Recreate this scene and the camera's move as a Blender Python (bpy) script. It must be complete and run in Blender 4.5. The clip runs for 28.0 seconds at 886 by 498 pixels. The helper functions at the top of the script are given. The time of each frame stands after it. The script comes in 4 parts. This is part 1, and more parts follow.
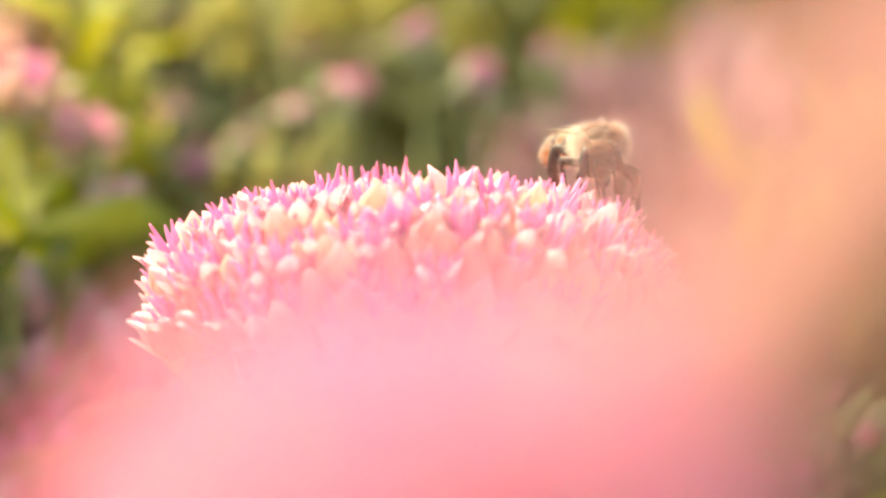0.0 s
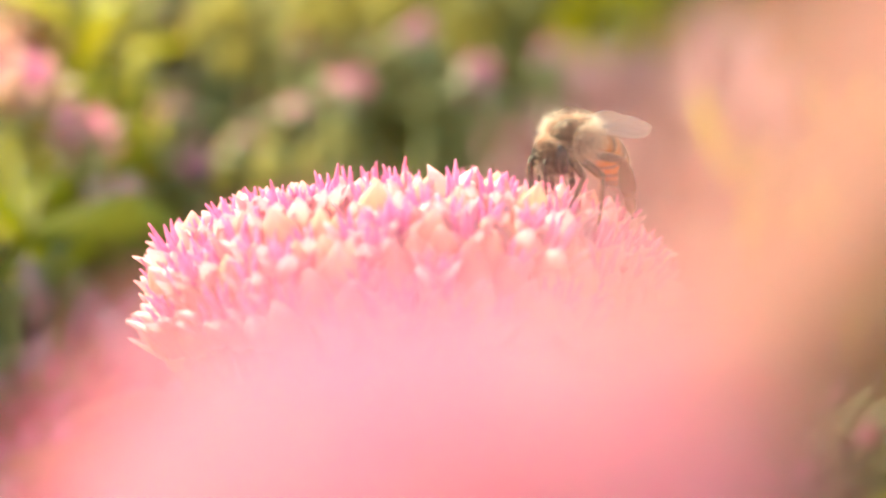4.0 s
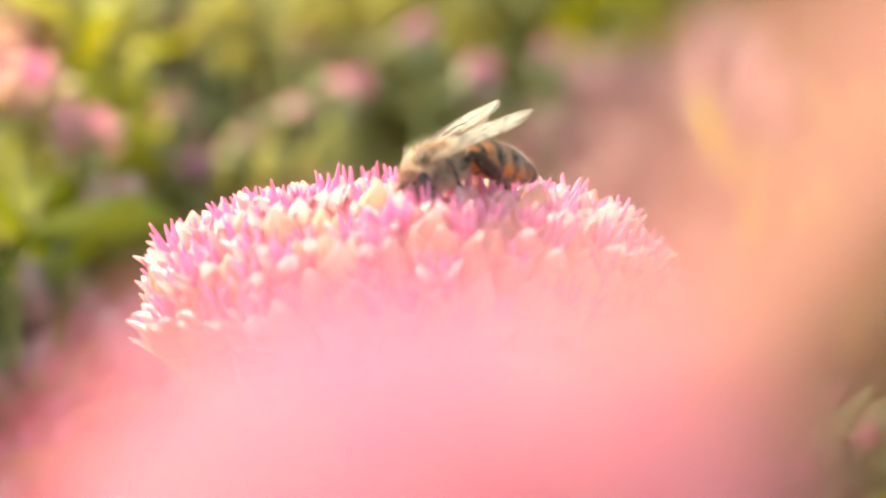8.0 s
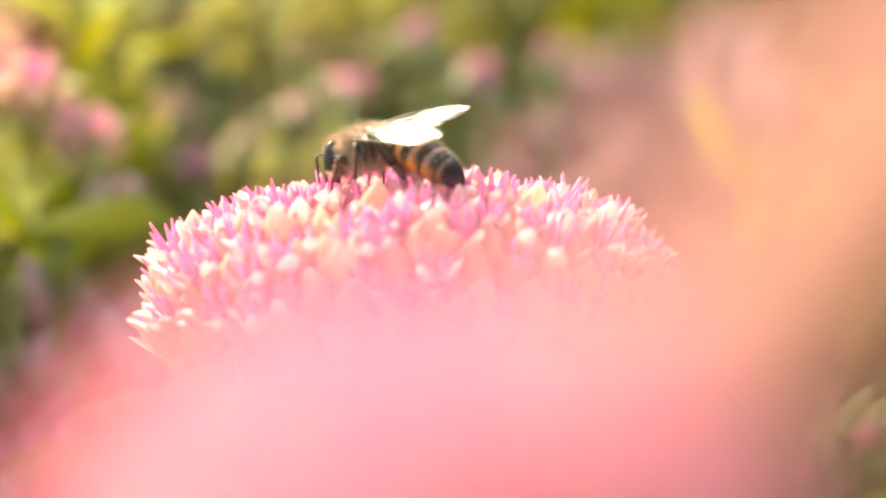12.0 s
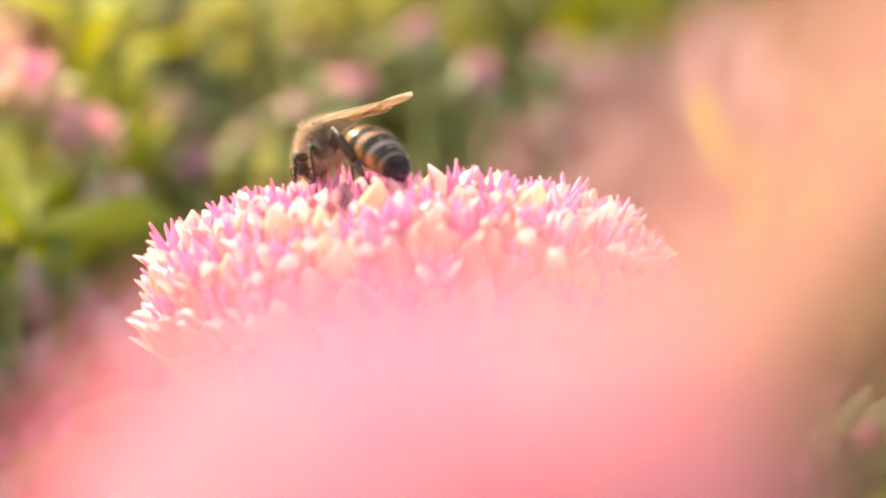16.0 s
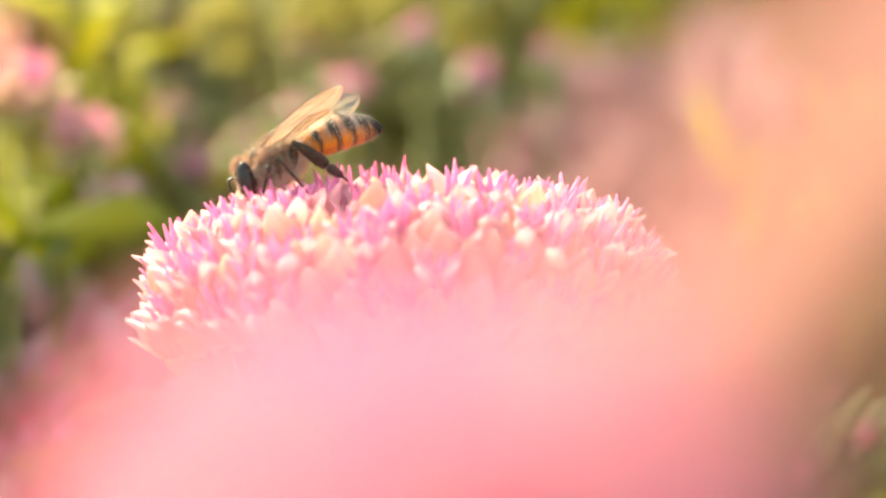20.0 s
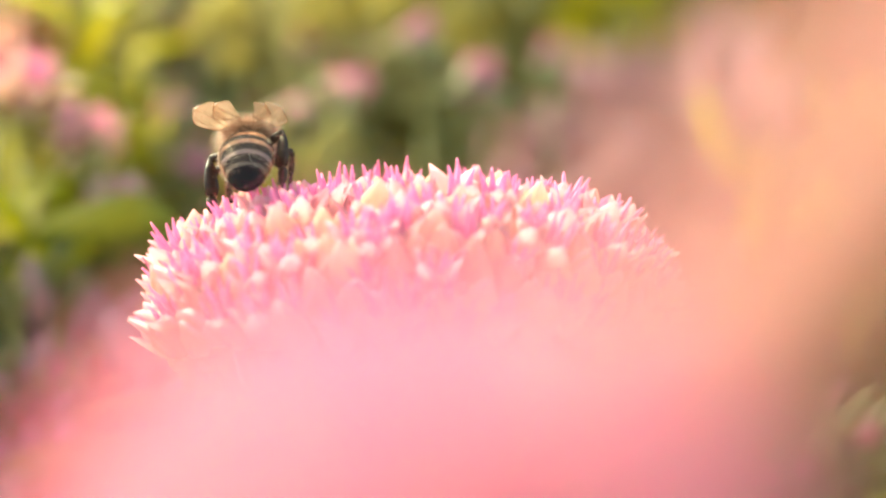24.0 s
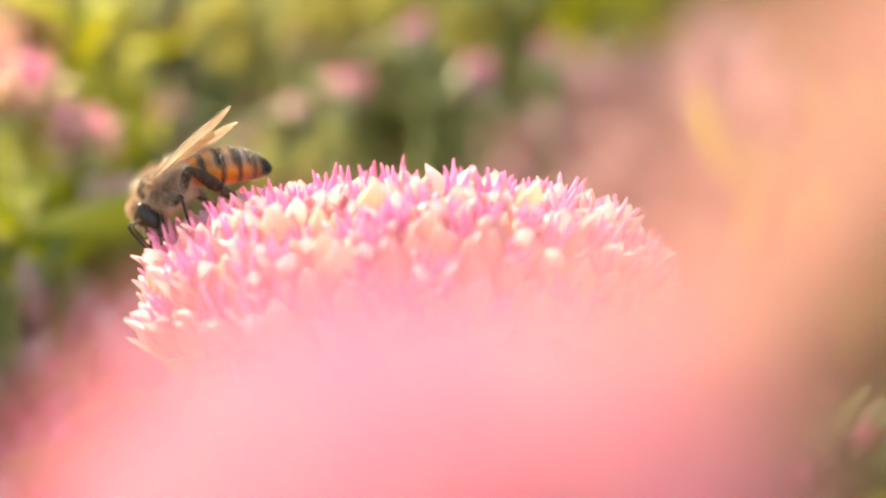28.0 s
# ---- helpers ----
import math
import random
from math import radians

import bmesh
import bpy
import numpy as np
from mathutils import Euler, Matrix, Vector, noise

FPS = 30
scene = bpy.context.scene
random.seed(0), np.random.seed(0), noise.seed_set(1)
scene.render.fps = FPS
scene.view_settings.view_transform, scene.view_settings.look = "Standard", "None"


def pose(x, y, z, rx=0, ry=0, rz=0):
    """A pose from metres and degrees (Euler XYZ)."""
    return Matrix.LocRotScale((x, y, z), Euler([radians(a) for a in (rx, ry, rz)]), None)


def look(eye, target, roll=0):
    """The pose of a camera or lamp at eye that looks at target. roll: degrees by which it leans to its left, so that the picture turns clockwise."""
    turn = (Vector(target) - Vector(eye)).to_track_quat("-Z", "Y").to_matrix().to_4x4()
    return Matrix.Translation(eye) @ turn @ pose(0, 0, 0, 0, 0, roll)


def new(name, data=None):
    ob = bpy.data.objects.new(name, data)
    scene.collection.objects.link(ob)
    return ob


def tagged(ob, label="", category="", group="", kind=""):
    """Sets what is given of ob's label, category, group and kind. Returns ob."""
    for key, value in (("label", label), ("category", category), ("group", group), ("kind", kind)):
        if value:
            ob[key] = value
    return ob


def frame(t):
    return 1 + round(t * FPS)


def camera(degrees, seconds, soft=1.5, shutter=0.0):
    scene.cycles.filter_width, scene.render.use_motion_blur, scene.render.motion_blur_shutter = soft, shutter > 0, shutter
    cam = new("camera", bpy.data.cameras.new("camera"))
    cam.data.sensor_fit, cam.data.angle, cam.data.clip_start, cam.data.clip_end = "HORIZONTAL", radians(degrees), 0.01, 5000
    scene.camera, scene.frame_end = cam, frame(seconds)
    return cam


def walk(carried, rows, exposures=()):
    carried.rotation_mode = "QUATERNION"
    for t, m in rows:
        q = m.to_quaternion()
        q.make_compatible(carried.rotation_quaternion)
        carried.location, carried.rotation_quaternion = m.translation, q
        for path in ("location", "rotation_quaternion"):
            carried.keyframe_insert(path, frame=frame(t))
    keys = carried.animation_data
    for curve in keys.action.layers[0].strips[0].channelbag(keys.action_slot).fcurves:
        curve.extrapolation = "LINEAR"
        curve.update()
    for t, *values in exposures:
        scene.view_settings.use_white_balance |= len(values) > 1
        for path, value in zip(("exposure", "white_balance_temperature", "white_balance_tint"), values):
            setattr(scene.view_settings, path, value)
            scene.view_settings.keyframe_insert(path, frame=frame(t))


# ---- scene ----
# ---- camera: a long macro lens on a tripod, 0.42 m from the flower head ----
cam = camera(9.71, 28.0, soft=2.4)
cam.data.dof.use_dof = True
cam.data.dof.focus_distance = 0.418
cam.data.dof.aperture_fstop = 14.0
EYE = (0.0, -0.42, 0.45)


def nod(yaw, tilt):
    """The tripod head, turned by a few hundredths of a degree as it is touched."""
    return pose(*EYE, 90 + tilt, 0, yaw)


PATH = [
    (0.0, nod(0.000, 0.012)), (2.0, nod(0.000, 0.012)), (3.0, nod(-0.008, 0.010)), (5.5, nod(0.000, 0.009)),
    (7.0, nod(0.004, 0.008)), (8.5, nod(0.000, 0.008)), (10.0, nod(0.000, 0.002)), (12.5, nod(0.004, 0.000)),
    (14.5, nod(0.000, 0.000)), (15.0, nod(-0.015, 0.001)), (16.0, nod(0.000, 0.000)), (17.0, nod(0.000, 0.000)),
    (18.0, nod(-0.009, 0.000)), (19.5, nod(-0.018, 0.000)), (20.5, nod(-0.010, 0.000)), (21.5, nod(-0.006, 0.000)),
    (23.5, nod(0.010, -0.002)), (24.5, nod(0.026, -0.005)), (25.0, nod(0.040, -0.004)), (25.5, nod(0.018, 0.002)),
    (26.0, nod(0.010, -0.002)), (26.5, nod(0.026, -0.005)), (27.0, nod(0.021, -0.006)), (27.5, nod(0.010, -0.004)),
    (28.0, nod(-0.028, 0.002)),
]
walk(cam, PATH, exposures=[(0.0, 1.99, 7900, -11), (7.0, 1.99, 7900, -11), (12.0, 2.05, 8050, -11), (20.0, 2.06, 8050, -11), (24.0, 1.99, 7950, -11), (28.0, 2.00, 7950, -11)])

# ---- light: high sun behind the flowers, clear sky ----
SUN = Vector((-0.52, 0.52, 0.82)).normalized()
world = bpy.data.worlds.new("sky")
scene.world = world
world.use_nodes = True
nt = world.node_tree
sky = nt.nodes.new("ShaderNodeTexSky")
sky.sky_type = "NISHITA"
sky.sun_disc = False
sky.sun_elevation = math.asin(SUN.z)
sky.sun_rotation = math.atan2(SUN.x, SUN.y)
nt.links.new(sky.outputs["Color"], nt.nodes["Background"].inputs["Color"])
nt.nodes["Background"].inputs["Strength"].default_value = 0.15
lamp = bpy.data.lights.new("sun", "SUN")
lamp.energy, lamp.angle, lamp.color = 5.0, radians(0.53), (1.0, 0.93, 0.82)
sun = new("sun", lamp)
sun.matrix_basis = look(SUN * 3, (0, 0, 0))


# ---- materials ----
def material(name, c1, c2, rough=0.5, through_light=0.0, grain=900.0, bump=0.1, along=None, tip=None, spread=0.0, metal=0.0, coat=0.0, spec=0.5):
    """A surface of two mixed colours with fine grain and relief. along: (low, high) of the object's z in metres over which it turns to the
    tip colour. spread: how far single pieces differ in lightness. through_light: the share of light that shines through."""
    m = bpy.data.materials.new(name)
    m.use_nodes = True
    t = m.node_tree
    n, l = t.nodes, t.links
    b = n["Principled BSDF"]
    co = n.new("ShaderNodeTexCoord")
    no = n.new("ShaderNodeTexNoise")
    no.inputs["Scale"].default_value, no.inputs["Detail"].default_value = grain, 4
    l.new(co.outputs["Object"], no.inputs["Vector"])
    wide = n.new("ShaderNodeTexNoise")
    wide.inputs["Scale"].default_value = grain * 0.17
    l.new(co.outputs["Object"], wide.inputs["Vector"])
    info = n.new("ShaderNodeObjectInfo")
    add = n.new("ShaderNodeMath")
    add.operation = "ADD"
    l.new(no.outputs["Fac"], add.inputs[0])
    l.new(wide.outputs["Fac"], add.inputs[1])
    ramp = n.new("ShaderNodeMapRange")
    ramp.inputs["From Min"].default_value, ramp.inputs["From Max"].default_value = 0.7, 1.3
    l.new(add.outputs[0], ramp.inputs["Value"])
    mix = n.new("ShaderNodeMix")
    mix.data_type = "RGBA"
    mix.inputs["A"].default_value, mix.inputs["B"].default_value = (*c1, 1), (*c2, 1)
    shift = n.new("ShaderNodeMath")
    shift.operation = "MULTIPLY_ADD"
    shift.inputs[1].default_value, shift.inputs[2].default_value = spread * 2, -spread
    l.new(info.outputs["Random"], shift.inputs[0])
    fac = n.new("ShaderNodeMath")
    fac.operation, fac.use_clamp = "ADD", True
    l.new(ramp.outputs["Result"], fac.inputs[0])
    l.new(shift.outputs[0], fac.inputs[1])
    l.new(fac.outputs[0], mix.inputs["Factor"])
    colour = mix.outputs["Result"]
    if along:
        sep = n.new("ShaderNodeSeparateXYZ")
        l.new(co.outputs["Object"], sep.inputs[0])
        rise = n.new("ShaderNodeMapRange")
        rise.interpolation_type = "SMOOTHSTEP"
        rise.inputs["From Min"].default_value, rise.inputs["From Max"].default_value = along
        l.new(sep.outputs["Z"], rise.inputs["Value"])
        ends = n.new("ShaderNodeMix")
        ends.data_type = "RGBA"
        ends.inputs["B"].default_value = (*tip, 1)
        l.new(rise.outputs["Result"], ends.inputs["Factor"])
        l.new(colour, ends.inputs["A"])
        colour = ends.outputs["Result"]
    l.new(colour, b.inputs["Base Color"])
    b.inputs["Roughness"].default_value, b.inputs["Metallic"].default_value = rough, metal
    b.inputs["Coat Weight"].default_value = coat
    b.inputs["Specular IOR Level"].default_value = spec
    if bump:
        bu = n.new("ShaderNodeBump")
        bu.inputs["Strength"].default_value, bu.inputs["Distance"].default_value = bump, 0.0002
        l.new(no.outputs["Fac"], bu.inputs["Height"])
        l.new(bu.outputs["Normal"], b.inputs["Normal"])
    if through_light:
        tr = n.new("ShaderNodeBsdfTranslucent")
        l.new(colour, tr.inputs["Color"])
        ms = n.new("ShaderNodeMixShader")
        ms.inputs["Fac"].default_value = through_light
        l.new(b.outputs[0], ms.inputs[1])
        l.new(tr.outputs[0], ms.inputs[2])
        l.new(ms.outputs[0], n["Material Output"].inputs["Surface"])
    return m


PETAL = material("petal", (0.86, 0.62, 0.54), (0.88, 0.77, 0.57), 0.6, 0.68, 500, 0.15, (0.0012, 0.0042), (0.87, 0.56, 0.59), 0.9, spec=0.06)
BUD = material("bud_skin", (0.86, 0.57, 0.42), (0.89, 0.68, 0.46), 0.55, 0.72, 700, 0.15, (0.0028, 0.0048), (0.88, 0.57, 0.56), 0.65, spec=0.06)
PEACH_BUD = material("peach_bud_skin", (0.86, 0.57, 0.51), (0.89, 0.66, 0.58), 0.55, 0.82, 700, 0.15, (0.0022, 0.0044), (0.90, 0.66, 0.62), 0.65, spec=0.06)
PISTIL = material("pistil", (0.88, 0.29, 0.52), (0.90, 0.42, 0.63), 0.5, 0.5, 900, 0.1, (0.0036, 0.0047), (0.80, 0.28, 0.42), 0.3, spec=0.15)
GREEN_BUD = material("green_bud_skin", (0.30, 0.29, 0.12), (0.43, 0.40, 0.19), 0.5, 0.5, 500, 0.1, None, None, 0.5)
STEM = material("stem_skin", (0.22, 0.25, 0.05), (0.36, 0.27, 0.10), 0.5, 0.15, 300, 0.15)
ROSY_BUD = material("rosy_bud_skin", (0.66, 0.25, 0.35), (0.77, 0.37, 0.43), 0.8, 0.5, 500, 0.1, None, None, 0.3, spec=0.08)
# brown-mauve of shaded soil and blurred blooms, painted on made-up leaves
STAND_IN_BROWN = material("stand_in_brown_skin", (0.46, 0.28, 0.31), (0.56, 0.37, 0.40), 0.5, 0.5, 120, 0.2, None, None, 0.5, spec=0.08)
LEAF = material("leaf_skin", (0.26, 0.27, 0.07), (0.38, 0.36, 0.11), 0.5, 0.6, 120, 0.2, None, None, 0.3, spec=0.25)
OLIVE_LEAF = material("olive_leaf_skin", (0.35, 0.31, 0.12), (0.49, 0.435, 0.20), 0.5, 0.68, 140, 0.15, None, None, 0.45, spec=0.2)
# leaf colour made lighter and yellower to stand in for sun shining through
SUN_TINTED_LEAF = material("sun_tinted_leaf_skin", (0.47, 0.45, 0.05), (0.60, 0.52, 0.09), 0.42, 0.62, 120, 0.2, None, None, 0.58, spec=0.08)
SOIL = material("soil", (0.09, 0.06, 0.04), (0.20, 0.14, 0.10), 0.9, 0, 60, 0.6)
FUR = material("fur", (0.47, 0.285, 0.20), (0.80, 0.575, 0.44), 0.6, 0.62, 2000, 0)
PALE_FUR = material("pale_fur", (0.84, 0.70, 0.58), (0.94, 0.83, 0.73), 0.6, 0.5, 2000, 0)
THORAX_SKIN = material("thorax_skin", (0.05, 0.03, 0.02), (0.09, 0.055, 0.035), 0.75, 0, 2500, 0.12, spec=0.12)
CHITIN = material("chitin", (0.025, 0.017, 0.014), (0.055, 0.035, 0.025), 0.45, 0, 2500, 0.25, spec=0.3)
LEG_SKIN = material("leg_skin", (0.022, 0.014, 0.011), (0.055, 0.032, 0.022), 0.5, 0, 2500, 0.15, spec=0.2)
BALD = material("bald_skin", (0.05, 0.032, 0.023), (0.09, 0.06, 0.042), 0.75, 0, 2500, 0.15, spec=0.12)
EYE_SKIN = material("eye_skin", (0.014, 0.010, 0.010), (0.03, 0.018, 0.016), 0.4, 0, 6000, 0.1, spec=0.3)
VEIN = material("vein", (0.22, 0.12, 0.07), (0.34, 0.20, 0.12), 0.4, 0.2, 2500, 0)


def belly_skin():
    """The abdomen's shell: soft dark bands over orange, greyer along the back, darkest at the tip."""
    m = bpy.data.materials.new("banded_chitin")
    m.use_nodes = True
    n, l = m.node_tree.nodes, m.node_tree.links
    b = n["Principled BSDF"]
    co, sep, no = n.new("ShaderNodeTexCoord"), n.new("ShaderNodeSeparateXYZ"), n.new("ShaderNodeTexNoise")
    no.inputs["Scale"].default_value, no.inputs["Detail"].default_value = 2200, 3
    l.new(co.outputs["Object"], sep.inputs[0])
    l.new(co.outputs["Object"], no.inputs["Vector"])
    s = n.new("ShaderNodeMapRange")
    s.inputs["From Min"].default_value, s.inputs["From Max"].default_value = 0.0, -0.0075
    l.new(sep.outputs["X"], s.inputs["Value"])
    rough = n.new("ShaderNodeMath")
    rough.operation = "MULTIPLY_ADD"
    rough.inputs[1].default_value = 0.016
    l.new(no.outputs["Fac"], rough.inputs[0])
    l.new(s.outputs["Result"], rough.inputs[2])
    dark, band, orange, tan, grey = (0.014, 0.011, 0.011, 1), (0.042, 0.029, 0.024, 1), (0.58, 0.18, 0.028, 1), (0.27, 0.135, 0.09, 1), (0.22, 0.14, 0.125, 1)
    amber = (0.34, 0.11, 0.032, 1)
    back = [(0.0, amber), (0.15, amber), (0.19, band), (0.235, band), (0.27, amber), (0.335, tan), (0.375, band), (0.44, band), (0.475, tan), (0.525, tan),
            (0.56, band), (0.63, band), (0.66, grey), (0.69, grey), (0.725, band), (0.80, band), (0.825, (0.17, 0.12, 0.095, 1)), (0.86, dark), (1.0, dark)]
    brown = (0.13, 0.05, 0.026, 1)
    side = [(0.0, orange), (0.19, orange), (0.215, brown), (0.235, brown), (0.265, orange), (0.385, orange), (0.415, brown), (0.44, brown), (0.475, orange), (0.565, (0.55, 0.19, 0.045, 1)),
            (0.595, brown), (0.625, brown), (0.66, (0.46, 0.16, 0.045, 1)), (0.73, (0.38, 0.14, 0.045, 1)), (0.76, brown), (0.80, brown), (0.83, (0.24, 0.10, 0.04, 1)), (0.88, dark), (1.0, dark)]
    ramps = []
    for stops in (back, side):
        ramp = n.new("ShaderNodeValToRGB")
        while len(ramp.color_ramp.elements) < len(stops):
            ramp.color_ramp.elements.new(0.5)
        for e, (at, colour) in zip(ramp.color_ramp.elements, stops):
            e.position, e.color = at, colour
        l.new(rough.outputs[0], ramp.inputs["Fac"])
        ramps.append(ramp)
    up = n.new("ShaderNodeMapRange")
    up.interpolation_type = "SMOOTHSTEP"
    up.inputs["From Min"].default_value, up.inputs["From Max"].default_value = -0.0004, 0.0008
    l.new(sep.outputs["Z"], up.inputs["Value"])
    mix = n.new("ShaderNodeMix")
    mix.data_type = "RGBA"
    l.new(up.outputs["Result"], mix.inputs["Factor"])
    l.new(ramps[1].outputs["Color"], mix.inputs["A"])
    l.new(ramps[0].outputs["Color"], mix.inputs["B"])
    l.new(mix.outputs["Result"], b.inputs["Base Color"])
    b.inputs["Roughness"].default_value, b.inputs["Specular IOR Level"].default_value = 0.42, 0.06
    bu = n.new("ShaderNodeBump")
    bu.inputs["Strength"].default_value, bu.inputs["Distance"].default_value = 0.06, 0.0001
    l.new(no.outputs["Fac"], bu.inputs["Height"])
    l.new(bu.outputs["Normal"], b.inputs["Normal"])
    return m


BELLY_SKIN = belly_skin()


def membrane():
    m = bpy.data.materials.new("wing_membrane")
    m.use_nodes = True
    n, l = m.node_tree.nodes, m.node_tree.links
    b = n["Principled BSDF"]
    b.inputs["Base Color"].default_value = (0.50, 0.37, 0.28, 1)
    b.inputs["Roughness"].default_value = 0.28
    b.inputs["Specular IOR Level"].default_value = 0.3
    no = n.new("ShaderNodeTexNoise")
    no.inputs["Scale"].default_value = 900
    co = n.new("ShaderNodeTexCoord")
    l.new(co.outputs["Object"], no.inputs["Vector"])
    bu = n.new("ShaderNodeBump")
    bu.inputs["Strength"].default_value, bu.inputs["Distance"].default_value = 0.3, 0.0002
    l.new(no.outputs["Fac"], bu.inputs["Height"])
    l.new(bu.outputs["Normal"], b.inputs["Normal"])
    tl = n.new("ShaderNodeBsdfTranslucent")
    tl.inputs["Color"].default_value = (0.52, 0.32, 0.22, 1)
    tp = n.new("ShaderNodeBsdfTransparent")
    tp.inputs["Color"].default_value = (0.95, 0.86, 0.76, 1)
    gl = n.new("ShaderNodeBsdfGlossy")
    gl.inputs["Roughness"].default_value = 0.33
    l.new(bu.outputs["Normal"], gl.inputs["Normal"])
    m1, m2, m3 = (n.new("ShaderNodeMixShader") for _ in range(3))
    m1.inputs["Fac"].default_value, m2.inputs["Fac"].default_value, m3.inputs["Fac"].default_value = 0.5, 0.42, 0.10
    l.new(b.outputs[0], m1.inputs[1])
    l.new(tl.outputs[0], m1.inputs[2])
    l.new(tp.outputs[0], m2.inputs[1])
    l.new(m1.outputs[0], m2.inputs[2])
    l.new(m2.outputs[0], m3.inputs[1])
    l.new(gl.outputs[0], m3.inputs[2])
    l.new(m3.outputs[0], n["Material Output"].inputs["Surface"])
    return m


MEMBRANE = membrane()


# ---- building blocks; shapes are given in millimetres ----
def mm(x, y, z, rx=0, ry=0, rz=0):
    return pose(x * 0.001, y * 0.001, z * 0.001, rx, ry, rz)


def mesh_of(name, bm, *materials, smooth=True):
    """A mesh from a bmesh that was shaped in millimetres."""
    for v in bm.verts:
        v.co *= 0.001
    bmesh.ops.recalc_face_normals(bm, faces=bm.faces)
    data = bpy.data.meshes.new(name)
    bm.to_mesh(data)
    bm.free()
    for m in materials:
        data.materials.append(m)
    if smooth:
        data.polygons.foreach_set("use_smooth", [True] * len(data.polygons))
    return data


def put(name, data, parent, m=None, label=""):
    ob = new(name, data)
    ob.parent = parent
    if m is not None:
        ob.matrix_basis = m
    return tagged(ob, label)


def part(name, bm, materials, parent, m=None, label=""):
    return put(name, mesh_of(name, bm, *materials), parent, m, label)


def tube(bm, points, radii, sides=6, slot=0, flat=1.0):
    """A closed tapering tube through points; flat squeezes it across."""
    points = [Vector(p) for p in points]
    rings = []
    for i, p in enumerate(points):
        d = (points[min(i + 1, len(points) - 1)] - points[max(i - 1, 0)]).normalized()
        side = d.cross(Vector((0, 0, 1)))
        side = side.normalized() if side.length > 1e-4 else Vector((1, 0, 0))
        other = d.cross(side)
        rings.append([bm.verts.new(p + radii[i] * (side * math.cos(a) * flat + other * math.sin(a)))
                      for a in (2 * math.pi * k / sides for k in range(sides))])
    made = []
    for r, q in zip(rings, rings[1:]):
        made += [bm.faces.new((r[k], r[(k + 1) % sides], q[(k + 1) % sides], q[k])) for k in range(sides)]
    made += [bm.faces.new(rings[0][::-1]), bm.faces.new(rings[-1])]
    for f in made:
        f.material_index = slot


def ball(bm, centre, size, seg=14, rings=9, slot=0, turn=None):
    m = Matrix.Translation(centre) @ (turn or Matrix.Identity(4)) @ Matrix.Diagonal((*size, 1))
    before = set(bm.faces)
    bmesh.ops.create_uvsphere(bm, u_segments=seg, v_segments=rings, radius=1, matrix=m)
    for f in bm.faces:
        if f not in before:
            f.material_index = slot


def blade(bm, m, length, width, widths, thick, cup, curl, slot=0):
    """A solid petal or leaf that grows along z from m, with a keel, cupped edges and a curl towards x."""
    rings, n = [], len(widths)
    for k, w in enumerate(widths):
        s = k / (n - 1)
        z, x, h = length * s, curl * length * s * s, max(w * width / 2, 0.02)
        t = thick * (0.35 + 0.65 * w)
        rings.append([bm.verts.new(m @ Vector(p)) for p in (
            (x - cup * h, -h, z), (x + t * 0.4, -h * 0.45, z), (x + t, 0, z), (x + t * 0.4, h * 0.45, z), (x - cup * h, h, z), (x - t * 0.4, 0, z))])
    for r, q in zip(rings, rings[1:]):
        for k in range(6):
            bm.faces.new((r[k], r[(k + 1) % 6], q[(k + 1) % 6], q[k])).material_index = slot
    bm.faces.new(rings[0][::-1]).material_index = slot
    bm.faces.new(rings[-1]).material_index = slot


PETAL_WIDTHS = (0.45, 0.72, 0.95, 1.0, 0.86, 0.55, 0.06)
LEAF_WIDTHS = (0.15, 0.35, 0.65, 0.9, 1.0, 0.92, 0.62, 0.08)


def petals(bm, rng, tilt, length, slot=0):
    for k in range(5):
        m = Matrix.Rotation(2 * math.pi * k / 5 + rng.uniform(-0.12, 0.12), 4, "Z") @ Matrix.Translation((0.55, 0, 0)) @ Matrix.Rotation(radians(tilt + rng.uniform(-6, 6)), 4, "Y")
        blade(bm, m, length * rng.uniform(0.92, 1.06), 1.55, PETAL_WIDTHS, 0.16, 0.35, 0.10, slot)


def pistil(bm, rng, slot=0, height=4.4):
    for k in range(5):
        a = 2 * math.pi * (k + 0.5) / 5 + rng.uniform(-0.15, 0.15)
        lean, h = rng.uniform(0.30, 0.62), height * rng.uniform(0.88, 1.08)
        c, s = math.cos(a), math.sin(a)
        tube(bm, [(0.3 * c, 0.3 * s, 0), (0.5 * c, 0.5 * s, h * 0.35), (0.62 * c, 0.62 * s, h * 0.62), ((0.6 + lean * 0.5) * c, (0.6 + lean * 0.5) * s, h * 0.85), ((0.6 + lean) * c, (0.6 + lean) * s, h)],
             (0.26, 0.38, 0.30, 0.16, 0.07), 5, slot)


def calyx(bm, slot=0, stalk=5.0):
    tube(bm, [(0, 0, -stalk), (0, 0, -1.0), (0, 0, -0.2), (0, 0, 0.5)], (0.35, 0.4, 0.95, 0.9), 6, slot)


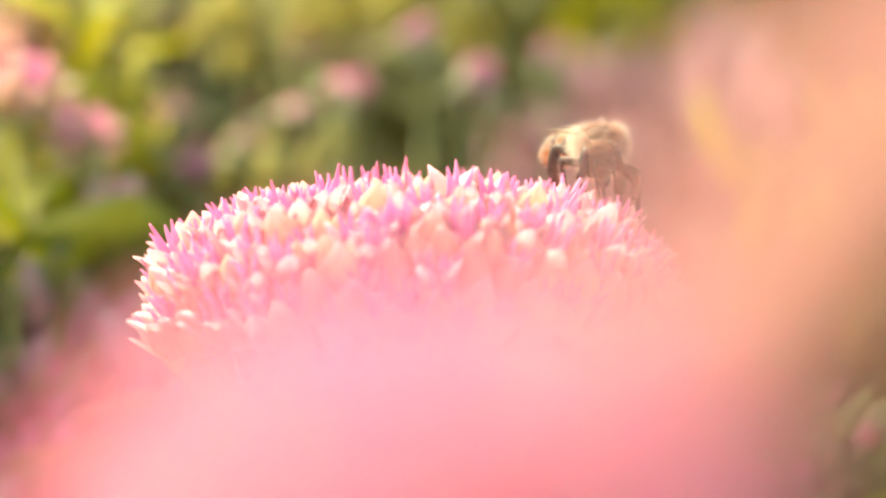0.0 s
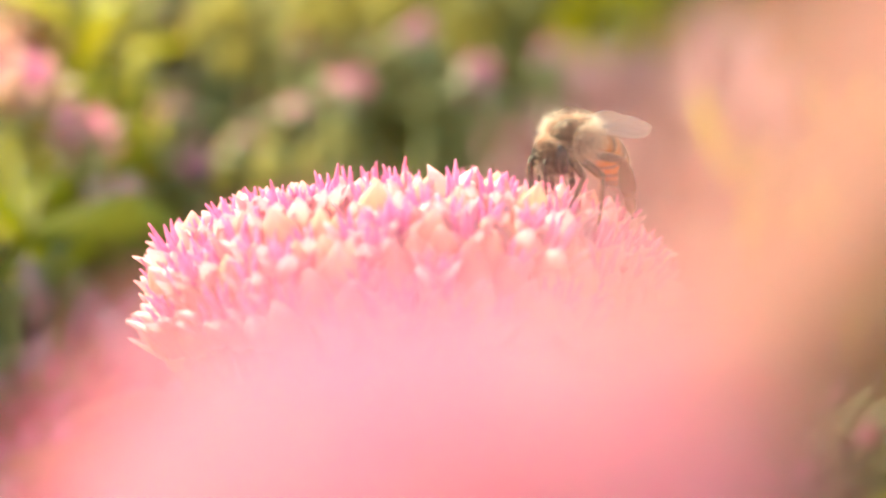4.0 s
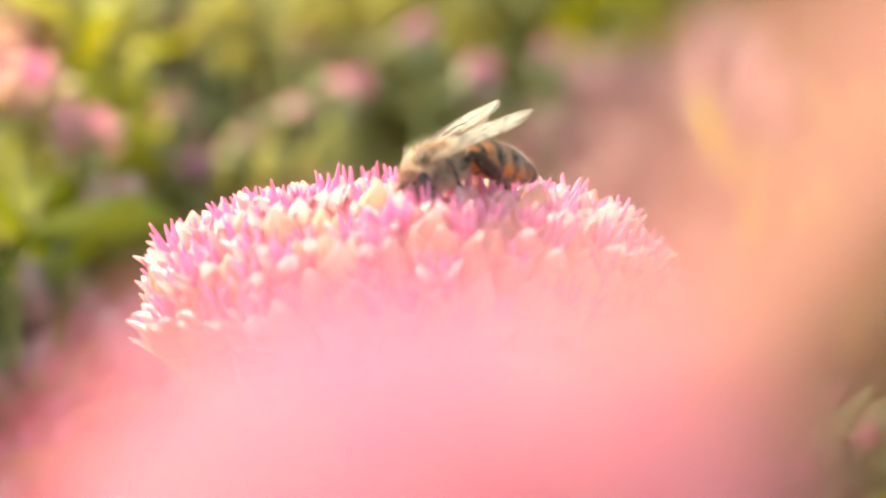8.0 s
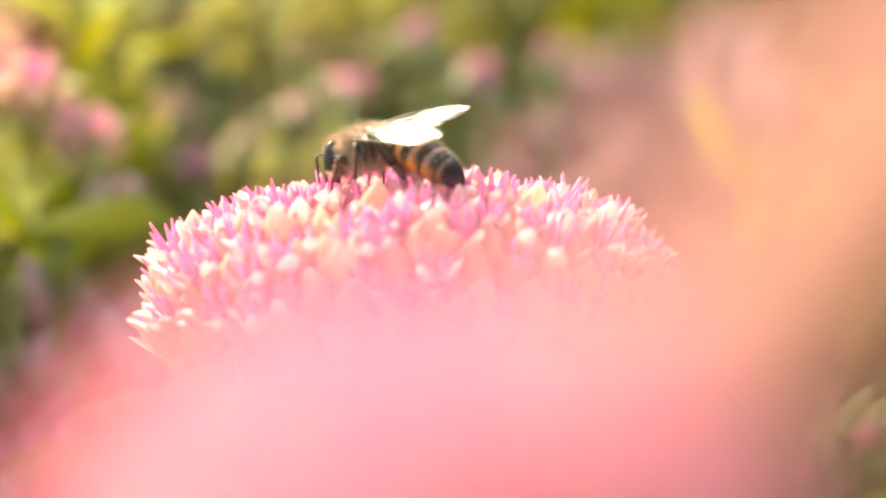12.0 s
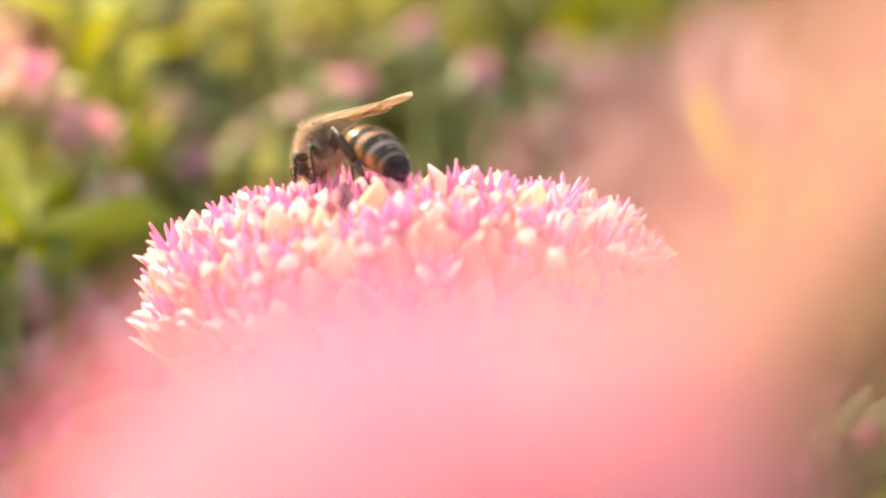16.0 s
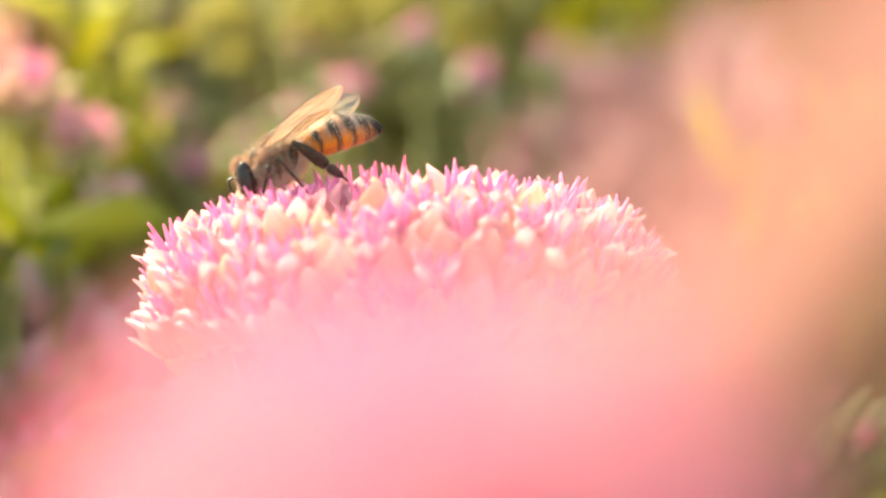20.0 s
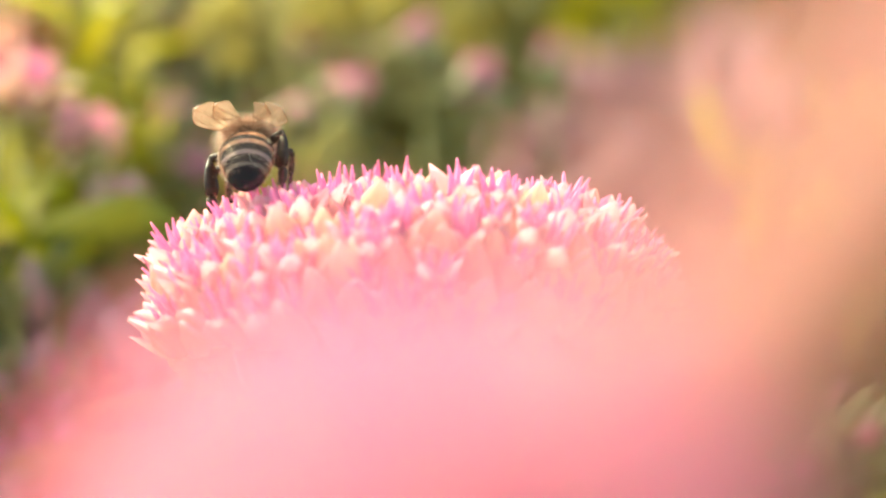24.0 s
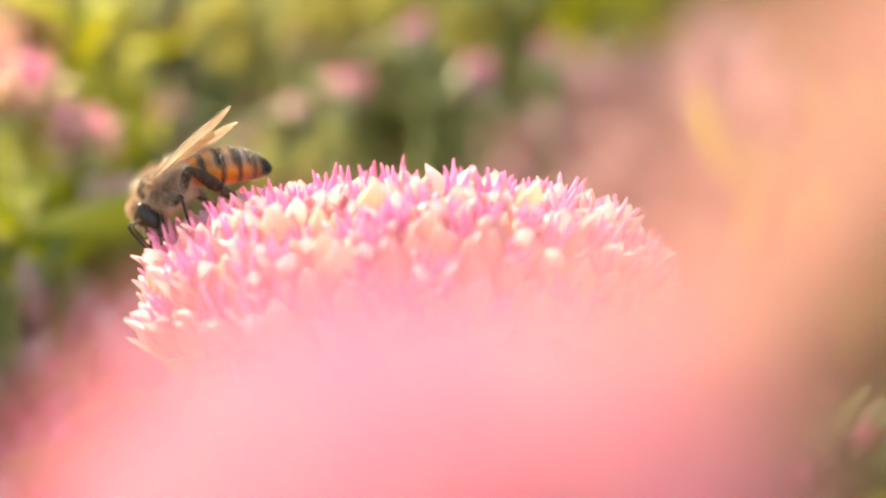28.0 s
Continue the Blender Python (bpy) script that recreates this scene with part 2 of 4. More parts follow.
def bud_shape(bm, slot=0, length=4.3, width=2.3):
    """A closed bud: five keeled petals pressed together to a point."""
    rings = []
    for z, r in ((0, 0.5), (0.15, 0.85), (0.38, 1.0), (0.6, 0.86), (0.8, 0.52), (0.93, 0.22), (1.0, 0.05)):
        rings.append([bm.verts.new((math.cos(a) * w, math.sin(a) * w, z * length)) for a, w in
                      ((2 * math.pi * k / 10, r * width / 2 * (1.08 if k % 2 else 0.86)) for k in range(10))])
    for r, q in zip(rings, rings[1:]):
        for k in range(10):
            bm.faces.new((r[k], r[(k + 1) % 10], q[(k + 1) % 10], q[k])).material_index = slot
    bm.faces.new(rings[-1]).material_index = slot


def variants():
    """The few shared meshes of which all the flower heads are put together."""
    rng = random.Random(4)
    shapes = {"petal": [], "pistil": [], "calyx": [], "bud": [], "peach": [], "flower": [], "green": [], "rosy": []}
    for k in range(3):
        bm = bmesh.new()
        blade(bm, Matrix.Identity(4), 4.0 + 0.3 * k, 2.1 + 0.2 * k, PETAL_WIDTHS, 0.2, 0.35, 0.06 + 0.05 * k)
        shapes["petal"].append(mesh_of("petal", bm, PETAL))
        bm = bmesh.new()
        pistil(bm, rng, 0, 4.1 + 0.3 * k)
        shapes["pistil"].append(mesh_of("pistil", bm, PISTIL))
        bm = bmesh.new()
        bud_shape(bm, 0, 4.0 + 0.4 * k, 2.4 + 0.25 * k)
        calyx(bm, 1)
        shapes["bud"].append(mesh_of("bud", bm, BUD, STEM))
        bm = bmesh.new()
        bud_shape(bm, 0, 4.0 + 0.4 * k, 2.4 + 0.25 * k)
        calyx(bm, 1)
        shapes["peach"].append(mesh_of("bud", bm, PEACH_BUD, STEM))
        bm = bmesh.new()
        calyx(bm)
        shapes["calyx"].append(mesh_of("floret", bm, STEM))
        bm = bmesh.new()
        petals(bm, rng, 22 + 14 * k, 4.2)
        pistil(bm, rng, 1)
        calyx(bm, 2)
        shapes["flower"].append(mesh_of("floret", bm, PETAL, PISTIL, STEM))
        bm = bmesh.new()
        bud_shape(bm, 0, 2.6 + 0.3 * k, 1.7 + 0.2 * k)
        calyx(bm, 0)
        shapes["green"].append(mesh_of("bud", bm, GREEN_BUD))
        bm = bmesh.new()
        bud_shape(bm, 0, 2.9 + 0.3 * k, 2.1 + 0.2 * k)
        calyx(bm, 1)
        shapes["rosy"].append(mesh_of("bud", bm, ROSY_BUD, GREEN_BUD))
    return shapes


SHAPES = variants()


def dome_top(u, a, b, power=2.5):
    """Height of a flower head's dome of half-width a and rise b at the distance u from its axis."""
    return b * max(0.0, 1 - min(1.0, u / a) ** power) ** (1 / power)


def place_on_dome(a, deep, b, spacing, rng, blunt=0.70, upward=0.35):
    """Spots and directions spread evenly over a dome: rings of rising angle."""
    spots, step = [], spacing / ((a + deep) / 2)
    angle = 0.0
    while angle < math.pi / 2:
        angle += step * 0.8
        around = max(1, int(2 * math.pi * math.sin(min(angle, math.pi / 2)) / step))
        start = rng.uniform(0, 6.28)
        for k in range(around):
            th = start + 2 * math.pi * k / around + rng.uniform(-0.3, 0.3) * step
            f = min(angle + rng.uniform(-0.25, 0.25) * step, math.pi / 2 * 1.008)
            u = abs(math.sin(f)) ** 0.88
            z = b * math.copysign(abs(math.cos(f)) ** blunt, math.cos(f))
            p = Vector((a * u * math.cos(th), deep * u * math.sin(th), z))
            n = Vector((p.x / a ** 2, p.y / deep ** 2, z / b ** 2)).normalized()
            n = (n + Vector((0, 0, upward))).normalized()
            spots.append((p, n))
        if angle > math.pi / 2 - step * 0.5:
            break
    return spots


def sedum(name, at, a, deep, b, spacing, share, rng, label, near=False, green=0.0, leaves=8, lumps=0.9, lean=(0, 0), slope=0.0, buds="bud", blunt=0.70, tilt=0.0, upward=0.35, dent=None):
    """A sedum plant: stem, leaves, forked branches and a domed flower head with its dome's centre at `at` (mm over the ground's place).
    share: the part of the spots that are open flowers; green: the part that are still green buds; tilt: degrees by which the head nods to the right;
    dent: place, depth and width of a hollow between two lobes of the head."""
    plant = new(name)
    plant.empty_display_size = 0.02
    cx, cy, cz = at
    fx, fy = cx + lean[0], cy + lean[1]
    plant.matrix_basis = mm(fx, fy, 0)
    ox, oy = -lean[0], -lean[1]
    drop, slim = min(19.0, a * 1.35), max(0.12, min(1.0, a / 22))
    nod_by = Matrix.Rotation(radians(tilt), 3, "Y")
    fork = Vector((ox, oy, cz)) + nod_by @ Vector((0, 0, -drop))
    bm = bmesh.new()
    tube(bm, [(fork.x * s * s, fork.y * s * s, (fork.z + 1) * s) for s in (0, 0.2, 0.4, 0.6, 0.8, 0.92, 1)], [q * slim for q in (4, 3.8, 3.6, 3.3, 3.0, 2.8, 2.2)], 8)
    part("stem", bm, [STEM], plant)
    for k in range(9 if a > 6 else 3):
        th, r = 2.4 * k, a * (0.25 + 0.6 * (k % 3) / 2.5)
        bm = bmesh.new()
        p = fork
        q = Vector((ox, oy, cz)) + nod_by @ Vector((r * math.cos(th), r * math.sin(th), dome_top(r, a * 1.05, b) - min(7.0, 1.5 + a * 0.3)))
        tube(bm, [p, p.lerp(q, 0.5) + Vector((0, 0, -2)), q], [q * max(slim, 0.25) for q in (1.5, 1.2, 0.9)], 6)
        part("branch", bm, [STEM], plant)
    for p, n in place_on_dome(a, deep, b, spacing, rng, blunt=blunt, upward=upward):
        if near and p.z < 2.0:
            continue
        if dent:
            p = p - Vector((0, 0, dent[1] * math.exp(-((p.x - dent[0]) / dent[2]) ** 2)))
        p, n = nod_by @ p, nod_by @ n
        bump = lumps * noise.noise(p * 0.16 + Vector((cx, cy, 3))) * 1.6 + rng.uniform(-0.4, 0.4)
        base = p + n * (bump - 4.3) + Vector((ox, oy, cz + slope * p.x))
        turn = n.to_track_quat("Z", "Y").to_matrix().to_4x4() @ Matrix.Rotation(rng.uniform(0, 6.28), 4, "Z")
        m = Matrix.Translation(base * 0.001) @ turn @ pose(0, 0, 0, rng.uniform(-12, 12), rng.uniform(-12, 12), 0)
        kind = rng.random()
        m = m @ Matrix.Scale(rng.uniform(0.88, 1.1) * ((0.72 if n.z < 0.5 else 1.06) if near else 1.0), 4)
        if kind < green:
            put("bud", rng.choice(SHAPES["green"]), plant, m)
        elif green and kind < green + (1 - green) * (1 - share):
            put("bud", rng.choice(SHAPES["rosy"]), plant, m)
        elif kind < green + (1 - green) * share or green:
            if near and p.y < deep * 0.55:
                floret = put("floret", rng.choice(SHAPES["calyx"]), plant, m)
                put("pistil", rng.choice(SHAPES["pistil"]), floret, mm(0, 0, 0.5))
                spread = rng.uniform(9, 27)
                shape = rng.choice(SHAPES["petal"])
                for k in range(5):
                    put("petal", shape, floret, pose(0, 0, 0, 0, 0, 72 * k + rng.uniform(-8, 8)) @ mm(0.55, 0, 0, 0, spread + rng.uniform(-6, 6), 0))
            else:
                put("floret", rng.choice(SHAPES["flower"]), plant, m)
        else:
            put("bud", rng.choice(SHAPES[buds]), plant, m)
    if near:
        for p, n in place_on_dome(a * 0.82, deep * 0.82, b * 0.78, 4.2, rng):
            turn = n.to_track_quat("Z", "Y").to_matrix().to_4x4()
            put("floret", rng.choice(SHAPES["flower"]), plant, Matrix.Translation((p - n * 4.3 + Vector((ox, oy, cz))) * 0.001) @ turn)
    for k in range(leaves):
        s = 0.12 + 0.8 * k / max(1, leaves - 1)
        th = 2.4 * k + rng.uniform(-0.3, 0.3)
        bm = bmesh.new()
        blade(bm, Matrix.Identity(4), rng.uniform(38, 55), rng.uniform(20, 27), LEAF_WIDTHS, 1.2, 0.25, 0.25)
        m = mm(ox * s * s, oy * s * s, (cz - 18) * s) @ pose(0, 0, 0, 0, 0, math.degrees(th)) @ pose(0, 0, 0, 0, rng.uniform(40, 62), 0)
        part("leaf", bm, [LEAF], plant, m)
    return tagged(plant, label, "flower", "sedum plants")


# ---- the ground ----
bm = bmesh.new()
n_side, half = 60, 60000.0
grid = [[bm.verts.new((math.copysign(abs(u) ** 3, u) * half, math.copysign(abs(v) ** 3, v) * half, 0)) for u in np.linspace(-1, 1, n_side)] for v in np.linspace(-1, 1, n_side)]
for i in range(n_side):
    for j in range(n_side):
        c = grid[i][j].co
        c.z = -6 + 9 * noise.noise(c * 0.01) if abs(c.x) < 3000 and abs(c.y) < 3000 else -6
for i in range(n_side - 1):
    for j in range(n_side - 1):
        bm.faces.new((grid[i][j], grid[i][j + 1], grid[i + 1][j + 1], grid[i + 1][j]))
ground = new("ground", mesh_of("ground", bm, SOIL))
tagged(ground, "dark crumbly garden soil under the plants", "ground", kind="structure")

# ---- the flower head that the bee walks over ----
HEAD_X, HEAD_Y, HEAD_Z, HEAD_A, HEAD_DEEP, HEAD_B = -2.9, 0.0, 442.0, 21.1, 20.0, 14.0
HEAD_SLOPE = 0.028
sedum("sedum_plant", (HEAD_X, HEAD_Y, HEAD_Z), HEAD_A, HEAD_DEEP, HEAD_B, 3.1, 0.62, random.Random(12),
      "sedum with pink open flowers and cream buds on a domed head", near=True, lumps=0.40, lean=(-6, 10), slope=HEAD_SLOPE, upward=1.1, dent=(-8.0, 0.6, 3.0), blunt=0.62)

# ---- flower heads close to the lens ----
sedum("sedum_plant", (-1.3, -216.0, 434.2), 14.5, 42.0, 14.6, 2.7, 0.86, random.Random(21),
      "sedum with a broad pink flower head in full bloom", lean=(5, -6), blunt=0.80)
sedum("sedum_plant", (9.6, -215.0, 442.0), 6.8, 8.5, 8.0, 2.7, 0.8, random.Random(23),
      "sedum with a pink flower head in bloom", lean=(6, 5), leaves=4)
sedum("sedum_plant", (14.2, -264.0, 455.2), 11.0, 8.0, 3.0, 2.15, 0.06, random.Random(24),
      "sedum with a nodding peach-coloured flower head of pale buds", lean=(20, 4), leaves=3, lumps=0.6, buds="peach", tilt=-46)

# ---- flower heads behind ----
rng = random.Random(77)
BEHIND = []
for row in range(5):
    for col in range(6):
        BEHIND.append((-66 + 17.5 * col + 9 * (row % 2) + rng.uniform(-3, 3), 80 + 15 * row + rng.uniform(-7, 7), 430 + 10.5 * row + rng.uniform(-4, 4), rng.uniform(11, 14)))
BEHIND += [(36, 84, 430, 11), (52, 96, 428, 13), (44, 120, 424, 13), (-40, 66, 446, 9), (-47, 64, 437, 10), (-33.5, 68, 438, 9), (-26.5, 94, 464.5, 2.1), (-19.2, 92, 460.8, 2.2), (-24.5, 90, 458.8, 1.9), (-32.6, 88, 456.3, 2.4),
           (-11.7, 92, 459.1, 2.3), (-9.5, 96, 467, 2.1), (3.1, 94, 467.8, 2.3), (10.4, 99, 471.0, 1.8), (-2.2, 98, 472, 2.3), (-14.7, 96, 464.4, 2.2), (-43.4, 84, 468.5, 3), (-40.5, 88, 472.5, 2.9), (-39.6, 72, 465.3, 3.6), (-33.6, 72, 461.2, 3.2), (-45.5, 80, 474.5, 2.6), (-39.5, 98, 479, 2.4), (-31.2, 70, 455.0, 2.6)]
for k, (x, y, z, size) in enumerate(BEHIND):
    if (x < -45.5 and k < 30) or (x > 30 and y > 125) or (k < 6 and -36 < x < 26) or (k < 30 and (x > 14 or (x > -1 and z < 467))):
        continue
    rng = random.Random(40 + k)
    far, dots = x < -48 or k >= len(BEHIND) - 7, size < 2.6
    sedum("sedum_plant", (x, y, z), size, size * 0.95, size * rng.uniform(0.62, 0.8), 2.8 if far else 2.2 if dots else 3.0, 0.55 if far else 0.0 if dots else 0.02, rng,
          "sedum with green buds and many open pink flowers" if far else "slender sedum shoot with a small rosy cluster of buds" if dots else "sedum with mostly green buds and a few rosy ones",
          green=0.0 if k >= len(BEHIND) - 7 else 0.55 if far else 0.12 if dots else 0.9, leaves=3 if dots else 6, lean=(rng.uniform(-8, 8), rng.uniform(-8, 8)), lumps=1.3, buds="peach")


# ---- clumps of long leaves, sunlight put into their yellow-green colour ----
def clump(at, count, tall, seed, spread):
    rng = random.Random(seed)
    thing = new("leaf_clump")
    thing.empty_display_size = 0.02
    thing.matrix_basis = mm(*at)
    for k in range(count):
        bm = bmesh.new()
        h = tall * rng.uniform(0.86, 1.05)
        blade(bm, Matrix.Identity(4), h, rng.uniform(4, 6.5), (0.5, 0.7, 0.85, 0.95, 1.0, 0.9, 0.6, 0.08), 0.8, 0.3, 0.006)
        part("leaf", bm, [SUN_TINTED_LEAF], thing, mm(rng.uniform(-spread, spread), rng.uniform(-8, 8), 0, 0, 0, rng.uniform(0, 360)) @ pose(0, 0, 0, 0, rng.uniform(-0.3, 0.3), 0))
    return tagged(thing, "clump of long leaves with sunlight put into their yellow-green colour", "plant", "leaf clumps")


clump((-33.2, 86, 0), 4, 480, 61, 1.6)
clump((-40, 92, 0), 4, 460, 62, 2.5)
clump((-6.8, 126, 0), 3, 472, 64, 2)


# ---- leaf mass further behind ----
def leaf_mass(name, label, count, low, high, mat, seed, size):
    rng = random.Random(seed)
    bm = bmesh.new()
    for _ in range(count):
        p = [rng.uniform(l, h) for l, h in zip(low, high)]
        m = Matrix.Translation(p) @ Euler((rng.uniform(-0.6, 0.6), rng.uniform(-1.2, 1.2), rng.uniform(0, 6.28))).to_matrix().to_4x4()
        s = rng.uniform(0.7, 1.2) * size
        blade(bm, m, s, s * 0.5, (0.2, 0.7, 1.0, 0.75, 0.08), 0.8, 0.2, 0.25)
    ob = new(name, mesh_of(name, bm, mat))
    return tagged(ob, label, "foliage", kind="stuff")


leaf_mass("foliage", "dense green garden foliage in sunlight", 2600, (-300, 330, 0), (300, 700, 640), LEAF, 4, 52)
leaf_mass("hedge", "tall dense garden hedge behind the flower bed", 5000, (-1500, 1200, 0), (1500, 1900, 1500), LEAF, 6, 110)
# two added leaf masses fill the dim brown-mauve gap right of the head
leaf_mass("bronze_foliage", "made-up pink-brown leaves for shaded soil and blurred flowers behind the bed", 640, (-3, 165, 385), (26, 240, 462), STAND_IN_BROWN, 9, 12)
leaf_mass("bronze_foliage", "made-up tall pink-brown leaves for shaded soil and blurred flowers behind the bed", 620, (10, 165, 385), (42, 240, 468), STAND_IN_BROWN, 19, 12)
leaf_mass("sunny_foliage", "leaves with the sun's glow put into their yellow-green colour", 75, (14, 130, 471), (31, 200, 500), SUN_TINTED_LEAF, 5, 12)
# added leaves whose mauve colour stands in for shade at the lower left
leaf_mass("bronze_foliage", "made-up low mauve leaves for the shaded gap beside the flower head", 70, (-44, 60, 420), (-25, 78, 443), STAND_IN_BROWN, 33, 8)
leaf_mass("golden_foliage", "olive-gold leaves at the edge of the bed", 170, (34, 84, 400), (84, 190, 458), SUN_TINTED_LEAF, 15, 14)
leaf_mass("sedum_foliage", "olive-green fleshy leaves between the flower heads", 960, (-62, 104, 400), (0, 165, 474), OLIVE_LEAF, 10, 8)
leaf_mass("sedum_foliage", "olive-green leaves at the end of the row", 46, (0, 104, 466), (11, 150, 475), OLIVE_LEAF, 43, 8)
leaf_mass("sedum_foliage", "pale olive leaves of the front row of plants", 120, (-36, 80, 436), (-9, 98, 458), OLIVE_LEAF, 41, 6)
leaf_mass("sedum_foliage", "olive-green leaves among the pink flower heads", 110, (-54, 60, 405), (-33, 98, 450), OLIVE_LEAF, 16, 9)
# the brightness of these three comes partly from the sun-tinted leaf colour
leaf_mass("sunny_foliage", "bright yellow-green leaves beside the pink flower heads", 24, (-39, 82, 452), (-30, 94, 470), SUN_TINTED_LEAF, 25, 9)
leaf_mass("sunny_foliage", "yellow-green leaves between the pink flower heads", 14, (-38, 80, 444), (-29, 92, 464), SUN_TINTED_LEAF, 27, 6)
leaf_mass("sunny_foliage", "bright yellow-green leaves low among the flower heads", 24, (-43, 60, 442), (-34, 78, 454), SUN_TINTED_LEAF, 26, 10)

# ---- the honey bee; x is forward, z is up in its own space ----
WAIST, NECK, WING_ROOT, THORAX = (-1.9, 0.0, -0.1), (1.3, 0.0, -0.4), (0.2, 1.35, 1.15), (1.95, 1.78, 1.62)


def strands(bm, rng, count, spot, length, width=0.045, droop=0.3, slot=0):
    """Hairs as thin tapering three-sided spikes. spot(rng) gives a root and its outward direction."""
    for _ in range(count):
        p, n = spot(rng)
        if p is None:
            continue
        d = (n + Vector([rng.uniform(-0.45, 0.45) for _ in range(3)])).normalized()
        h = length * rng.uniform(0.6, 1.15)
        side = d.orthogonal().normalized()
        other = d.cross(side)
        root = [bm.verts.new(p + width * (side * math.cos(a) + other * math.sin(a))) for a in (0, 2.09, 4.19)]
        mid = [bm.verts.new(p + d * h * 0.55 + width * 0.7 * (side * math.cos(a) + other * math.sin(a))) for a in (0, 2.09, 4.19)]
        tip = bm.verts.new(p + d * h + Vector((-droop * h * 0.5, 0, -droop * h * 0.3)))
        for k in range(3):
            bm.faces.new((root[k], root[(k + 1) % 3], mid[(k + 1) % 3], mid[k])).material_index = slot
            bm.faces.new((mid[k], mid[(k + 1) % 3], tip)).material_index = slot


def on_ball(centre, size, keep=None):
    def spot(rng):
        v = Vector([rng.gauss(0, 1) for _ in range(3)]).normalized()
        if keep and not keep(v):
            return None, None
        return Vector(centre) + Vector((v.x * size[0], v.y * size[1], v.z * size[2])), Vector((v.x / size[0], v.y / size[1], v.z / size[2])).normalized()
    return spot


BELLY = [(0.0, 0.35), (0.08, 1.2), (0.2, 1.68), (0.38, 2.0), (0.55, 1.98), (0.7, 1.75), (0.83, 1.42), (0.93, 0.98), (0.98, 0.58), (1.0, 0.2)]
BELLY_LONG = 7.5


def belly_radius(s):
    for (s0, r0), (s1, r1) in zip(BELLY, BELLY[1:]):
        if s <= s1:
            f = (s - s0) / (s1 - s0)
            return r0 + (r1 - r0) * (f * f * (3 - 2 * f) * 0.4 + f * 0.6)
    return BELLY[-1][1]


def belly_point(s, a, grow=0.0):
    r = belly_radius(s) + grow
    z = math.sin(a) * r * (0.80 if math.sin(a) > 0 else 0.68)
    return Vector((-BELLY_LONG * s, math.cos(a) * r * 1.08, z - 0.5 * s * s + 0.35 * math.sin(math.pi * s)))


def bee():
    rng = random.Random(8)
    body = new("honey_bee")
    body.empty_display_size = 0.004

    def bare(v):
        """The bald shield of the back and the thin fur before it."""
        return v.x > -0.5 and abs(v.y) < 0.64 and (v.z > 0.08 and rng.random() > 0.2 or v.x > 0.5 and rng.random() > 0.5)
    # thorax with fur
    bm = bmesh.new()
    ball(bm, (0, 0, 0), THORAX, 20, 14)
    ball(bm, (-1.4, 0, 0.2), (0.75, 1.15, 0.9), 14, 10)
    ball(bm, (0.2, 0, 0.12), (1.78, 1.5, 1.54), 18, 12, 1)
    thorax = part("thorax", bm, [THORAX_SKIN, BALD], body)
    bm = bmesh.new()
    strands(bm, rng, 7000, on_ball((0, 0, 0), THORAX, lambda v: v.z < 0.45 and not bare(v) and (v.z > 0.2 or abs(v.x) > 0.62 or rng.random() < 0.3)), 1.05, 0.011)
    strands(bm, rng, 5000, on_ball((0, 0, 0), THORAX, lambda v: v.z > 0.3 and not bare(v)), 0.8, 0.011)
    strands(bm, rng, 1500, on_ball((-1.45, 0, 0.25), (0.75, 1.15, 0.9)), 0.85, 0.011)
    strands(bm, rng, 1600, on_ball((0, 0, 0), THORAX, lambda v: v.z > 0.3), 0.42, 0.009)
    part("fur", bm, [FUR], thorax, label="tan fur of the thorax")
    bm = bmesh.new()
    strands(bm, rng, 3900, on_ball((0, 0, 0), THORAX, lambda v: v.x * v.x + v.y * v.y > 0.42 and not bare(v)), 1.4, 0.009)
    part("fur", bm, [PALE_FUR], thorax, label="long pale hairs over the fur")
    bm = bmesh.new()
    strands(bm, rng, 2400, on_ball((0, 0, 0), THORAX, lambda v: v.z < -0.1 and (v.z < -0.5 or rng.random() < 0.4)), 0.95, 0.011)
    part("fur", bm, [PALE_FUR], thorax, label="pale fur of the breast")
    # head
    bm = bmesh.new()
    ball(bm, (0.95, 0, -0.15), (0.85, 1.6, 1.5), 18, 12)
    ball(bm, (1.35, 0, -1.0), (0.6, 0.75, 0.6), 12, 8)
    head = part("head", bm, [THORAX_SKIN], body, mm(*NECK))
    for s in (1, -1):
        bm = bmesh.new()
        ball(bm, (0.98, 1.32 * s, 0.05), (0.66, 0.47, 1.24), 18, 12, turn=Matrix.Rotation(0.2 * s, 4, "X") @ Matrix.Rotation(-0.2, 4, "Y"))
        part("eye", bm, [EYE_SKIN], head, label="glossy dark compound eye")
        bm = bmesh.new()
        tube(bm, [(1.6, 0.3 * s, 0.1), (2.05, 0.5 * s, 0.3), (2.35, 0.7 * s, 0.35), (2.5, 0.75 * s, 0.0), (2.6, 0.75 * s, -0.9), (2.65, 0.7 * s, -1.8), (2.6, 0.62 * s, -2.5)],
             (0.11, 0.10, 0.11, 0.12, 0.125, 0.12, 0.07), 7)
        part("antenna", bm, [CHITIN], head)
        bm = bmesh.new()
        tube(bm, [(1.45, 0.38 * s, -1.35), (1.5, 0.3 * s, -1.8), (1.45, 0.08 * s, -2.1)], (0.22, 0.2, 0.06), 7)
        part("mandible", bm, [CHITIN], head)
    bm = bmesh.new()
    tube(bm, [(1.25, 0, -1.5), (1.2, 0, -2.3), (1.3, 0, -3.2)], (0.24, 0.17, 0.07), 7)
    part("proboscis", bm, [CHITIN], head)
    bm = bmesh.new()
